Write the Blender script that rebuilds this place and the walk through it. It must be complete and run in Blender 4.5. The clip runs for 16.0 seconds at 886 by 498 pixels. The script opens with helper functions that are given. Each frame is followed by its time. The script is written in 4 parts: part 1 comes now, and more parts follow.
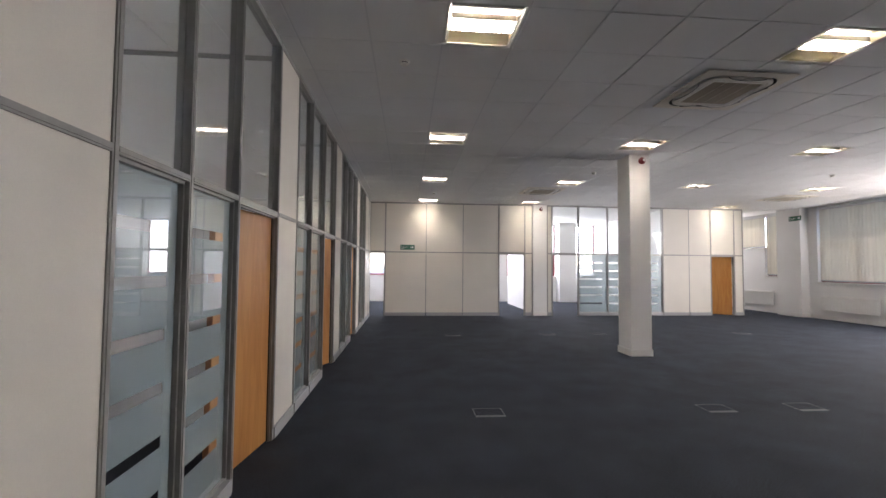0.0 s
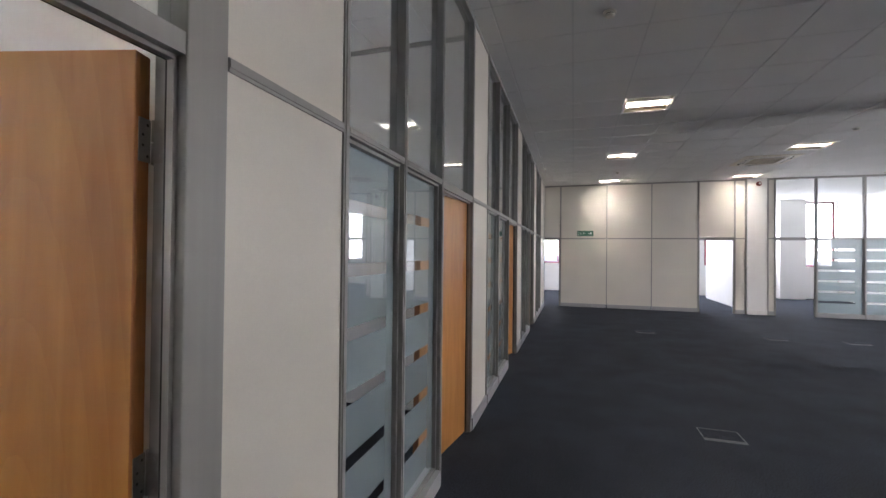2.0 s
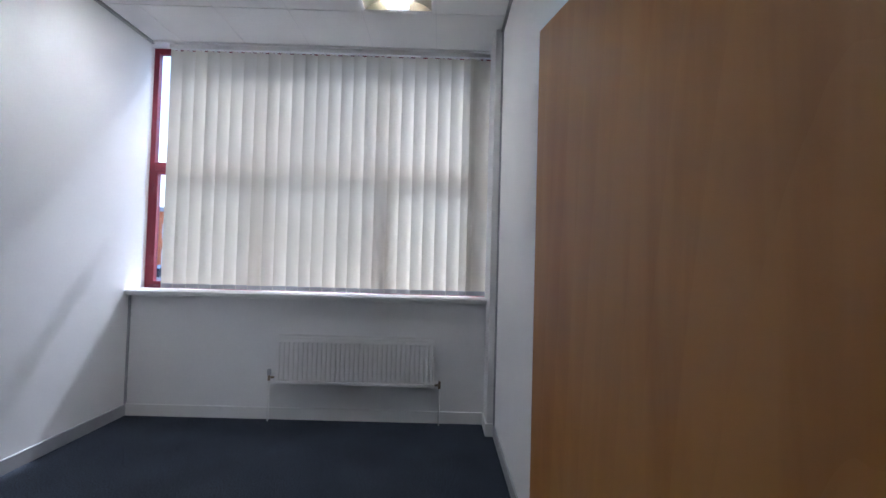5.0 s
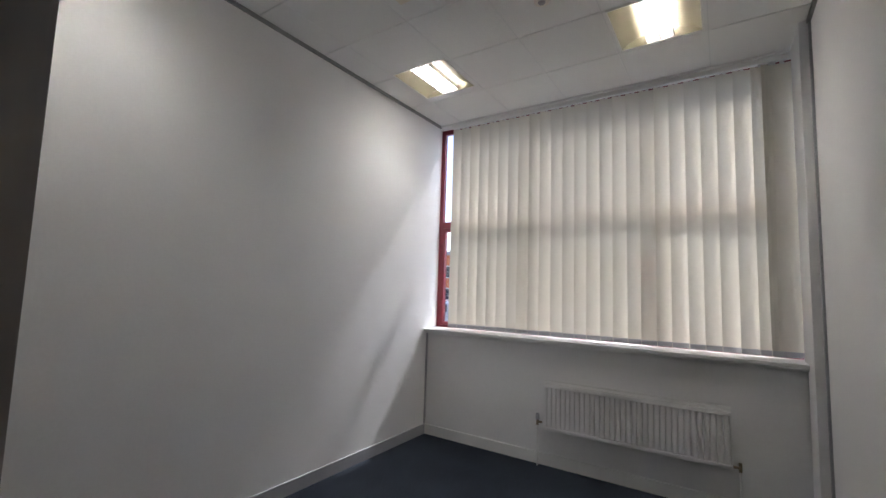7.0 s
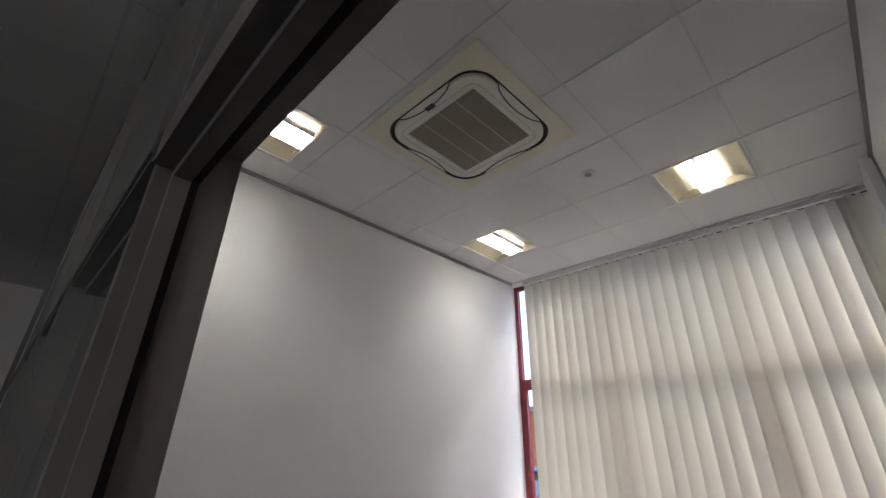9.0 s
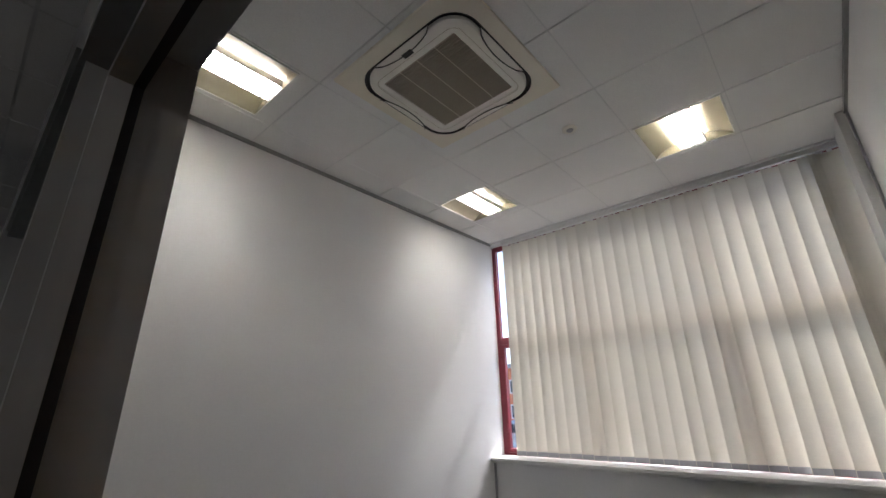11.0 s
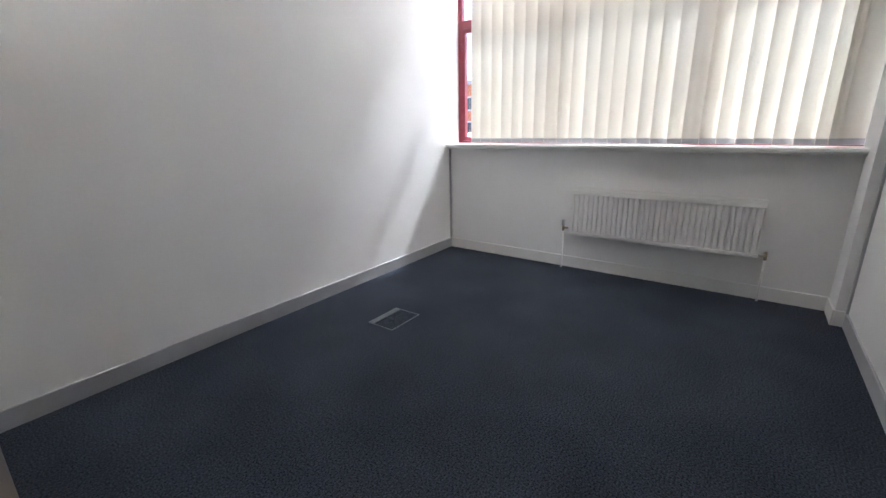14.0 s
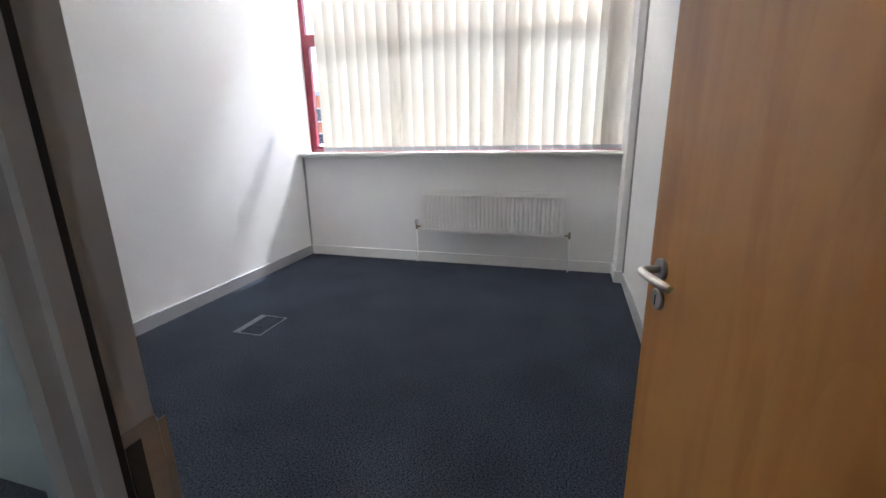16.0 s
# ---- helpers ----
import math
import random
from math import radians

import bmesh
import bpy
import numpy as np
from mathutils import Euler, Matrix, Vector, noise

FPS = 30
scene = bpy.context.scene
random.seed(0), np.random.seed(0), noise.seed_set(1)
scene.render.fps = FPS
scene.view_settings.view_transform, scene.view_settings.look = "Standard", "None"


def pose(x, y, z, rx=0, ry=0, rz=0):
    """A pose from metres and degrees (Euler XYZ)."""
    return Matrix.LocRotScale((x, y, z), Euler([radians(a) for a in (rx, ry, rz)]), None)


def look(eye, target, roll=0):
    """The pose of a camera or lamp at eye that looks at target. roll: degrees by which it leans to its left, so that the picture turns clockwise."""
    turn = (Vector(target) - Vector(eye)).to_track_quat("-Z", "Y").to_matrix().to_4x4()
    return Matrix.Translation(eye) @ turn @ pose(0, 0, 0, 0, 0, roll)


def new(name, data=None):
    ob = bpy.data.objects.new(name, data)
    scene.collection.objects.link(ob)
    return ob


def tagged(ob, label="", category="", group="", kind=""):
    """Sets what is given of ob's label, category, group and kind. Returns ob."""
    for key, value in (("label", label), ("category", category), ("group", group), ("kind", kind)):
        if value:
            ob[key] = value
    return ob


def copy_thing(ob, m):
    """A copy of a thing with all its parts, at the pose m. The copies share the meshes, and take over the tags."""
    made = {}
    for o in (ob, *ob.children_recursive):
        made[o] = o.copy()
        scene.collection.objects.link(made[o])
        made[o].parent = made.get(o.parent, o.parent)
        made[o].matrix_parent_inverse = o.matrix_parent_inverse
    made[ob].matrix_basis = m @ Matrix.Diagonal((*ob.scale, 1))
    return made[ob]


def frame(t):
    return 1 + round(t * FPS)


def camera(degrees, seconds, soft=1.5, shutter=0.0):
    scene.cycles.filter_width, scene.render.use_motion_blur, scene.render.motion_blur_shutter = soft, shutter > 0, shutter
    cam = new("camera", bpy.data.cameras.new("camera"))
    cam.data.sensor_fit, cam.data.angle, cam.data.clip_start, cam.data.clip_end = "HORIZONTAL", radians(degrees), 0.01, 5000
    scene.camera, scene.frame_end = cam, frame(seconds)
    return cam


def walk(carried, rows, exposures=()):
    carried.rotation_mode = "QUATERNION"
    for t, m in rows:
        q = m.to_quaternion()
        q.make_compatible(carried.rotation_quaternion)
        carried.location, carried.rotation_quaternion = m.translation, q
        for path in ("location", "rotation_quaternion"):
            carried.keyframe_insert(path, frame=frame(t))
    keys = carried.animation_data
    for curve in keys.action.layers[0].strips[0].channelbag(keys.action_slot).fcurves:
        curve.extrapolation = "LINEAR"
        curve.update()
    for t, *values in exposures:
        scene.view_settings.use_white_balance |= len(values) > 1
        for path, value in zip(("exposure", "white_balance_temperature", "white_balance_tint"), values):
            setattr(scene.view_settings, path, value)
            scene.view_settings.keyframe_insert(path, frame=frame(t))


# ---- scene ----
cam = camera(92.6, 16.0)
PATH = [
    (0, (1.188, 0.176, 1.565), (1.354, 2.167, 1.65), 0.5),
    (0.5, (1.176, 0.195, 1.555), (1.274, 2.191, 1.629), 0.9),
    (1, (1.07, 0.298, 1.554), (1.012, 2.297, 1.609), 1.0),
    (1.5, (0.928, 0.435, 1.56), (0.707, 2.423, 1.596), 0.4),
    (2, (0.846, 0.525, 1.556), (0.257, 2.437, 1.576), 0.6),
    (2.5, (0.746, 0.674, 1.529), (-0.396, 2.314, 1.599), -0.3),
    (3, (0.609, 0.742, 1.513), (-0.835, 2.124, 1.593), 0.4),
    (3.5, (0.398, 0.769, 1.511), (-1.22, 1.942, 1.592), 0.6),
    (4, (0.237, 0.764, 1.507), (-1.536, 1.687, 1.592), 0.9),
    (4.5, (0.103, 0.8, 1.504), (-1.846, 1.238, 1.587), 1.1),
    (5, (-0.039, 0.834, 1.541), (-2.038, 0.846, 1.594), 1.6),
    (5.2, (-0.081, 0.827, 1.56), (-2.078, 0.715, 1.607), 1.9),
    (7.5, (0.007, 0.779, 1.651), (-1.499, -0.503, 1.95), 1.9),
    (8, (0.016, 0.857, 1.671), (-1.37, -0.495, 2.172), 1.6),
    (8.5, (0.043, 0.904, 1.728), (-1.261, -0.4, 2.501), 1.0),
    (8.6, (0.048, 0.914, 1.714), (-1.23, -0.369, 2.564), 0.7),
    (10.8, (0.009, 0.853, 1.71), (-1.359, -0.385, 2.485), -1.1),
    (11, (0.007, 0.83, 1.706), (-1.401, -0.409, 2.4), -1.2),
    (11.5, (-0.024, 0.79, 1.618), (-1.514, -0.456, 2.096), -0.6),
    (12, (-0.038, 0.763, 1.598), (-1.594, -0.479, 1.794), -0.7),
    (12.5, (-0.046, 0.713, 1.55), (-1.636, -0.501, 1.534), -0.8),
    (13, (-0.067, 0.693, 1.49), (-1.65, -0.503, 1.238), -0.9),
    (13.5, (-0.081, 0.684, 1.43), (-1.645, -0.481, 0.986), -1.3),
    (14, (-0.08, 0.652, 1.38), (-1.64, -0.467, 0.82), -1.1),
    (14.5, (-0.066, 0.663, 1.362), (-1.652, -0.403, 0.773), -1.2),
    (15, (-0.025, 0.677, 1.352), (-1.671, -0.304, 0.777), -2.0),
    (15.5, (0.095, 0.749, 1.329), (-1.633, -0.1, 0.789), -2.1),
    (16, (0.202, 0.82, 1.357), (-1.649, 0.269, 0.835), -1.1),
]
EXPOSURES = [(0, 3.25, 6200, 19), (2, 3.25, 6000, 18), (2.5, 3.2, 5700, 18), (3, 3.05, 5600, 18), (3.5, 2.85, 5550, 18), (4.5, 2.4, 5400, 18), (5, 1.85, 5200, 17), (7.5, 1.55, 5950, 16), (8.6, 1.6, 5950, 16), (11, 1.6, 5950, 16), (12.5, 1.88, 5950, 16), (13, 2.15, 5850, 16), (14, 2.5, 5700, 15), (15, 2.55, 5650, 15), (16, 2.7, 5650, 15)]
walk(cam, [(t, look(eye, target, roll)) for t, eye, target, roll in PATH], EXPOSURES)

# ---- world, sun, exposure ----
SUN_DIR = Vector((1.0, -0.115, -1.34)).normalized()
world = bpy.data.worlds.new("sky")
scene.world = world
world.use_nodes = True
wn = world.node_tree
sky = wn.nodes.new("ShaderNodeTexSky")
sky.sky_type, sky.sun_disc = "NISHITA", False
sky.sun_elevation = math.asin(-SUN_DIR.z)
sky.sun_rotation = math.atan2(-SUN_DIR.x, -SUN_DIR.y)
wn.links.new(sky.outputs[0], wn.nodes["Background"].inputs[0])
wn.nodes["Background"].inputs[1].default_value = 0.15
sun = new("sun", bpy.data.lights.new("sun", "SUN"))
sun.data.energy, sun.data.angle, sun.data.color = 1.8, radians(4.5), (1.0, 0.96, 0.91)
sun.matrix_world = look((-20, 12, 25), Vector((-20, 12, 25)) + SUN_DIR)

TUBE_POWER, OFFICE_TUBE_POWER = 21.0, 38.0


# ---- materials ----
def material(name, color, rough=0.5, metal=0.0, grain=0.0, grain_scale=200.0, blotch=0.0, blotch_scale=3.0, bump=0.0,
             bump_scale=None, spec=0.5, stretch=(1, 1, 1), coat=0.0, random_tint=0.0):
    m = bpy.data.materials.new(name)
    m.use_nodes = True
    n, l = m.node_tree.nodes, m.node_tree.links
    b = n["Principled BSDF"]
    b.inputs["Roughness"].default_value, b.inputs["Metallic"].default_value = rough, metal
    b.inputs["Specular IOR Level"].default_value, b.inputs["Coat Weight"].default_value = spec, coat
    tc = n.new("ShaderNodeTexCoord")
    mp = n.new("ShaderNodeMapping")
    mp.inputs["Scale"].default_value = stretch
    l.new(tc.outputs["Object"], mp.inputs["Vector"])
    fine = n.new("ShaderNodeTexNoise")
    fine.inputs["Scale"].default_value, fine.inputs["Detail"].default_value = grain_scale, 3
    wide = n.new("ShaderNodeTexNoise")
    wide.inputs["Scale"].default_value, wide.inputs["Detail"].default_value = blotch_scale, 4
    l.new(mp.outputs[0], fine.inputs["Vector"])
    l.new(tc.outputs["Object"], wide.inputs["Vector"])

    def spread(node, amount):
        r = n.new("ShaderNodeMapRange")
        r.inputs["From Min"].default_value, r.inputs["From Max"].default_value = 0.3, 0.7
        r.inputs["To Min"].default_value, r.inputs["To Max"].default_value = 1 - amount, 1 + amount
        l.new(node.outputs["Fac"], r.inputs["Value"])
        return r.outputs[0]

    factor = n.new("ShaderNodeMath")
    factor.operation = "MULTIPLY"
    l.new(spread(fine, grain), factor.inputs[0])
    l.new(spread(wide, blotch), factor.inputs[1])
    out = factor.outputs[0]
    if random_tint:
        info = n.new("ShaderNodeObjectInfo")
        r = n.new("ShaderNodeMapRange")
        r.inputs["To Min"].default_value, r.inputs["To Max"].default_value = 1 - random_tint, 1 + random_tint
        l.new(info.outputs["Random"], r.inputs["Value"])
        f2 = n.new("ShaderNodeMath")
        f2.operation = "MULTIPLY"
        l.new(out, f2.inputs[0])
        l.new(r.outputs[0], f2.inputs[1])
        out = f2.outputs[0]
    mul = n.new("ShaderNodeVectorMath")
    mul.operation = "SCALE"
    mul.inputs[0].default_value = color
    l.new(out, mul.inputs["Scale"])
    l.new(mul.outputs[0], b.inputs["Base Color"])
    if bump:
        source = fine
        if bump_scale:
            source = n.new("ShaderNodeTexNoise")
            source.inputs["Scale"].default_value, source.inputs["Detail"].default_value = bump_scale, 4
            l.new(mp.outputs[0], source.inputs["Vector"])
        bp = n.new("ShaderNodeBump")
        bp.inputs["Strength"].default_value, bp.inputs["Distance"].default_value = bump, 0.004
        l.new(source.outputs["Fac"], bp.inputs["Height"])
        l.new(bp.outputs[0], b.inputs["Normal"])
    return m


def emitter(name, color, strength):
    m = bpy.data.materials.new(name)
    m.use_nodes = True
    b = m.node_tree.nodes["Principled BSDF"]
    b.inputs["Base Color"].default_value = (0.8, 0.8, 0.8, 1)
    b.inputs["Emission Color"].default_value, b.inputs["Emission Strength"].default_value = (*color, 1), strength
    return m


def glass_material(name, tint=(1, 1, 1), rough=0.0):
    m = bpy.data.materials.new(name)
    m.use_nodes = True
    b = m.node_tree.nodes["Principled BSDF"]
    b.inputs["Base Color"].default_value = (*tint, 1)
    b.inputs["Roughness"].default_value, b.inputs["Transmission Weight"].default_value, b.inputs["IOR"].default_value = rough, 1.0, 1.5
    return m


def cloth_material(name, color, through_share, clear, gloss=0.0, tint=(1, 1, 1)):
    """Thin cloth or film: scatters light back and through; a small clear share lets the weave pass direct light."""
    m = bpy.data.materials.new(name)
    m.use_nodes = True
    n, l = m.node_tree.nodes, m.node_tree.links
    n.remove(n["Principled BSDF"])
    tc = n.new("ShaderNodeTexCoord")
    mp = n.new("ShaderNodeMapping")
    mp.inputs["Scale"].default_value = (1, 1, 0.25)
    l.new(tc.outputs["Object"], mp.inputs["Vector"])
    weave = n.new("ShaderNodeTexNoise")
    weave.inputs["Scale"].default_value, weave.inputs["Detail"].default_value = 420, 2
    l.new(mp.outputs[0], weave.inputs["Vector"])
    info = n.new("ShaderNodeObjectInfo")
    r = n.new("ShaderNodeMapRange")
    r.inputs["To Min"].default_value, r.inputs["To Max"].default_value = 0.94, 1.05
    l.new(info.outputs["Random"], r.inputs["Value"])
    r2 = n.new("ShaderNodeMapRange")
    r2.inputs["From Min"].default_value, r2.inputs["From Max"].default_value = 0.3, 0.7
    r2.inputs["To Min"].default_value, r2.inputs["To Max"].default_value = 0.96, 1.03
    l.new(weave.outputs["Fac"], r2.inputs["Value"])
    f = n.new("ShaderNodeMath")
    f.operation = "MULTIPLY"
    l.new(r.outputs[0], f.inputs[0])
    l.new(r2.outputs[0], f.inputs[1])
    col = n.new("ShaderNodeVectorMath")
    col.operation, col.inputs[0].default_value = "SCALE", color
    l.new(f.outputs[0], col.inputs["Scale"])
    dif, tra = n.new("ShaderNodeBsdfDiffuse"), n.new("ShaderNodeBsdfTranslucent")
    l.new(col.outputs[0], dif.inputs["Color"])
    l.new(col.outputs[0], tra.inputs["Color"])
    mix = n.new("ShaderNodeMixShader")
    mix.inputs[0].default_value = through_share
    l.new(dif.outputs[0], mix.inputs[1])
    l.new(tra.outputs[0], mix.inputs[2])
    cl = n.new("ShaderNodeBsdfTransparent")
    cl.inputs["Color"].default_value = (*tint, 1)
    mix2 = n.new("ShaderNodeMixShader")
    mix2.inputs[0].default_value = clear
    l.new(mix.outputs[0], mix2.inputs[1])
    l.new(cl.outputs[0], mix2.inputs[2])
    out = mix2
    if gloss:
        gl = n.new("ShaderNodeBsdfGlossy")
        gl.inputs["Roughness"].default_value = 0.25
        mix3 = n.new("ShaderNodeMixShader")
        mix3.inputs[0].default_value = gloss
        l.new(mix2.outputs[0], mix3.inputs[1])
        l.new(gl.outputs[0], mix3.inputs[2])
        out = mix3
    l.new(out.outputs[0], n["Material Output"].inputs["Surface"])
    return m


def wood_material(name, dark, light):
    m = bpy.data.materials.new(name)
    m.use_nodes = True
    n, l = m.node_tree.nodes, m.node_tree.links
    b = n["Principled BSDF"]
    b.inputs["Roughness"].default_value, b.inputs["Coat Weight"].default_value, b.inputs["Coat Roughness"].default_value = 0.42, 0.15, 0.25
    tc = n.new("ShaderNodeTexCoord")

    def noise_at(scale, sx, sz, detail, warp):
        mp = n.new("ShaderNodeMapping")
        mp.inputs["Scale"].default_value = (sx, sx, sz)
        l.new(tc.outputs["Object"], mp.inputs["Vector"])
        t = n.new("ShaderNodeTexNoise")
        t.inputs["Scale"].default_value, t.inputs["Detail"].default_value, t.inputs["Distortion"].default_value = scale, detail, warp
        l.new(mp.outputs[0], t.inputs["Vector"])
        return t.outputs["Fac"]

    broad, flame, pores = noise_at(2.6, 1.6, 0.25, 2, 0.8), noise_at(5.0, 1.8, 0.20, 2, 2.2), noise_at(80.0, 2.0, 0.10, 3, 0.0)
    a = n.new("ShaderNodeMath")
    a.operation = "MULTIPLY_ADD"
    l.new(flame, a.inputs[0])
    a.inputs[1].default_value = 0.55
    l.new(broad, a.inputs[2])
    c = n.new("ShaderNodeMath")
    c.operation = "MULTIPLY_ADD"
    l.new(pores, c.inputs[0])
    c.inputs[1].default_value = 0.10
    l.new(a.outputs[0], c.inputs[2])
    arch_map = n.new("ShaderNodeMapping")
    arch_map.inputs["Location"].default_value, arch_map.inputs["Scale"].default_value = (0.95, 0.0, 0.10), (3.6, 0.01, 0.42)
    l.new(tc.outputs["Object"], arch_map.inputs["Vector"])
    arch = n.new("ShaderNodeTexWave")
    arch.wave_type, arch.rings_direction, arch.wave_profile = "RINGS", "Y", "SAW"
    for key, value in (("Scale", 2.3), ("Distortion", 1.6), ("Detail", 3.0), ("Detail Scale", 1.1)):
        arch.inputs[key].default_value = value
    l.new(arch_map.outputs[0], arch.inputs["Vector"])
    figure = n.new("ShaderNodeMath")
    figure.operation, figure.inputs[1].default_value = "MULTIPLY_ADD", 0.08
    l.new(arch.outputs["Fac"], figure.inputs[0])
    l.new(c.outputs[0], figure.inputs[2])
    c = figure
    ramp = n.new("ShaderNodeValToRGB")
    ramp.color_ramp.elements[0].position, ramp.color_ramp.elements[0].color = 0.58, (*dark, 1)
    ramp.color_ramp.elements[1].position, ramp.color_ramp.elements[1].color = 1.0, (*light, 1)
    l.new(c.outputs[0], ramp.inputs["Fac"])
    l.new(ramp.outputs["Color"], b.inputs["Base Color"])
    bp = n.new("ShaderNodeBump")
    bp.inputs["Strength"].default_value, bp.inputs["Distance"].default_value = 0.06, 0.002
    l.new(pores, bp.inputs["Height"])
    l.new(bp.outputs[0], b.inputs["Normal"])
    return m


WALL = material("wall_paint", (0.82, 0.81, 0.79), 0.6, grain=0.015, grain_scale=60, blotch=0.025, blotch_scale=1.3, bump=0.05, bump_scale=140)
PANEL = material("panel_vinyl", (0.72, 0.685, 0.615), 0.45, grain=0.02, grain_scale=180, blotch=0.025, blotch_scale=1.7, bump=0.05, bump_scale=260, random_tint=0.012)
GREY = material("grey_aluminium", (0.31, 0.305, 0.29), 0.42, metal=0.1, grain=0.04, grain_scale=40, blotch=0.05, blotch_scale=2, stretch=(1, 1, 0.05))
GREY_TRIM = material("grey_vinyl_trim", (0.36, 0.36, 0.37), 0.45, grain=0.03, grain_scale=70, blotch=0.05, blotch_scale=2.5)
RUBBER = material("black_rubber_seal", (0.012, 0.012, 0.012), 0.6, grain=0.1, grain_scale=50)
WHITE_GLOSS = material("white_gloss_paint", (0.78, 0.77, 0.74), 0.3, grain=0.01, grain_scale=40, blotch=0.03, blotch_scale=4, bump=0.04, bump_scale=60)
RADIATOR = material("radiator_enamel", (0.83, 0.82, 0.79), 0.28, grain=0.01, grain_scale=60, blotch=0.025, blotch_scale=5)
CEILING = material("mineral_ceiling_tile", (0.82, 0.815, 0.80), 0.85, grain=0.05, grain_scale=160, blotch=0.03, blotch_scale=1.1, bump=0.25, bump_scale=220, spec=0.2)
TEE = material("ceiling_grid_tee", (0.72, 0.72, 0.71), 0.5, grain=0.02, grain_scale=30)
CARPET = material("navy_carpet", (0.030, 0.036, 0.048), 0.95, grain=0.9, grain_scale=120, blotch=0.2, blotch_scale=2.0, bump=0.5, bump_scale=220, spec=0.15)
WOOD = wood_material("beech_veneer", (0.42, 0.165, 0.032), (0.56, 0.265, 0.070))
WOOD_EDGE = material("veneer_lipping", (0.34, 0.13, 0.035), 0.5, grain=0.15, grain_scale=60, stretch=(3, 3, 0.1))
STEEL = material("brushed_steel", (0.62, 0.60, 0.57), 0.28, metal=1.0, grain=0.05, grain_scale=300, blotch=0.05, blotch_scale=20, stretch=(1, 1, 0.2))
HINGE_STEEL = material("dull_hinge_steel", (0.30, 0.29, 0.27), 0.4, metal=0.8, grain=0.05, grain_scale=100)
BRASS = material("tarnished_valve", (0.30, 0.25, 0.18), 0.35, metal=0.9, grain=0.1, grain_scale=80)
BURGUNDY = material("burgundy_window_frame", (0.21, 0.022, 0.035), 0.35, grain=0.04, grain_scale=60, blotch=0.08, blotch_scale=6)
DARK = material("dark_plastic", (0.03, 0.028, 0.026), 0.5, grain=0.05, grain_scale=80)
AC_WHITE = material("warm_white_plastic", (0.82, 0.79, 0.72), 0.4, grain=0.01, grain_scale=50, blotch=0.02, blotch_scale=5)
AC_CREAM = material("aged_cream_plastic", (0.80, 0.745, 0.63), 0.45, grain=0.01, grain_scale=50, blotch=0.03, blotch_scale=4)
AC_GRILLE = material("brown_grey_grille_plastic", (0.46, 0.40, 0.31), 0.55, grain=0.03, grain_scale=80)
REFLECTOR = material("lamp_reflector", (0.50, 0.45, 0.32), 0.45, grain=0.01, grain_scale=40)
LOUVRE = material("mirror_louvre", (0.42, 0.42, 0.41), 0.30, metal=0.9, grain=0.02, grain_scale=60)
RED = material("red_plastic", (0.20, 0.014, 0.016), 0.4, grain=0.03, grain_scale=60)
GREEN = material("exit_sign_green", (0.01, 0.10, 0.055), 0.35, grain=0.02, grain_scale=60)
SIGN_WHITE = material("sign_white", (0.75, 0.78, 0.76), 0.4, grain=0.01, grain_scale=60)
WEIGHT = material("clear_blind_weight", (0.40, 0.40, 0.42), 0.35, grain=0.03, grain_scale=60)
FLOORBOX = material("worn_floor_box_trim", (0.11, 0.115, 0.125), 0.55, metal=0.3, grain=0.25, grain_scale=60, blotch=0.2, blotch_scale=15)
GLASS = glass_material("clear_glass", (0.93, 0.96, 0.95))
PANE = glass_material("window_glass", (0.97, 0.98, 0.98))
FROST = cloth_material("frosted_film", (0.42, 0.48, 0.50), 0.60, 0.32, 0.04)
BLIND = cloth_material("cream_blind_fabric", (0.81, 0.765, 0.66), 0.053, 0.006)
TUBE = emitter("lit_tube", (1.0, 0.89, 0.72), TUBE_POWER)
UNLIT_TUBE = material("unlit_tube", (0.75, 0.75, 0.73), 0.3, grain=0.01, grain_scale=40)
OFFICE_TUBE = emitter("lit_office_tube", (1.0, 0.93, 0.80), OFFICE_TUBE_POWER)
BRICK = material("orange_brick", (0.62, 0.19, 0.07), 0.85, grain=0.2, grain_scale=12, blotch=0.15, blotch_scale=1)
TARMAC = material("tarmac", (0.09, 0.09, 0.09), 0.9, grain=0.3, grain_scale=30, blotch=0.2, blotch_scale=0.3)
CAR_PAINT = material("silver_car_paint", (0.45, 0.46, 0.48), 0.25, metal=0.5, grain=0.02, grain_scale=30)
DARK_GLASS = material("dark_window_glass", (0.03, 0.035, 0.04), 0.08, grain=0.05, grain_scale=3)


# ---- mesh helpers ----
def box(bm, x0, x1, y0, y1, z0, z1, bevel=0.0):
    vs = [bm.verts.new((x, y, z)) for z in (z0, z1) for y in (y0, y1) for x in (x0, x1)]
    fs = [bm.faces.new([vs[i] for i in q]) for q in ((0, 2, 3, 1), (4, 5, 7, 6), (0, 1, 5, 4), (2, 6, 7, 3), (0, 4, 6, 2), (1, 3, 7, 5))]
    if bevel:
        edges = list({e for f in fs for e in f.edges})
        bmesh.ops.bevel(bm, geom=edges, offset=bevel, segments=2, affect="EDGES", profile=0.5)
    return bm


def boxed(*boxes, bevel=0.0):
    bm = bmesh.new()
    for b in boxes:
        box(bm, *b, bevel=bevel)
    return bm


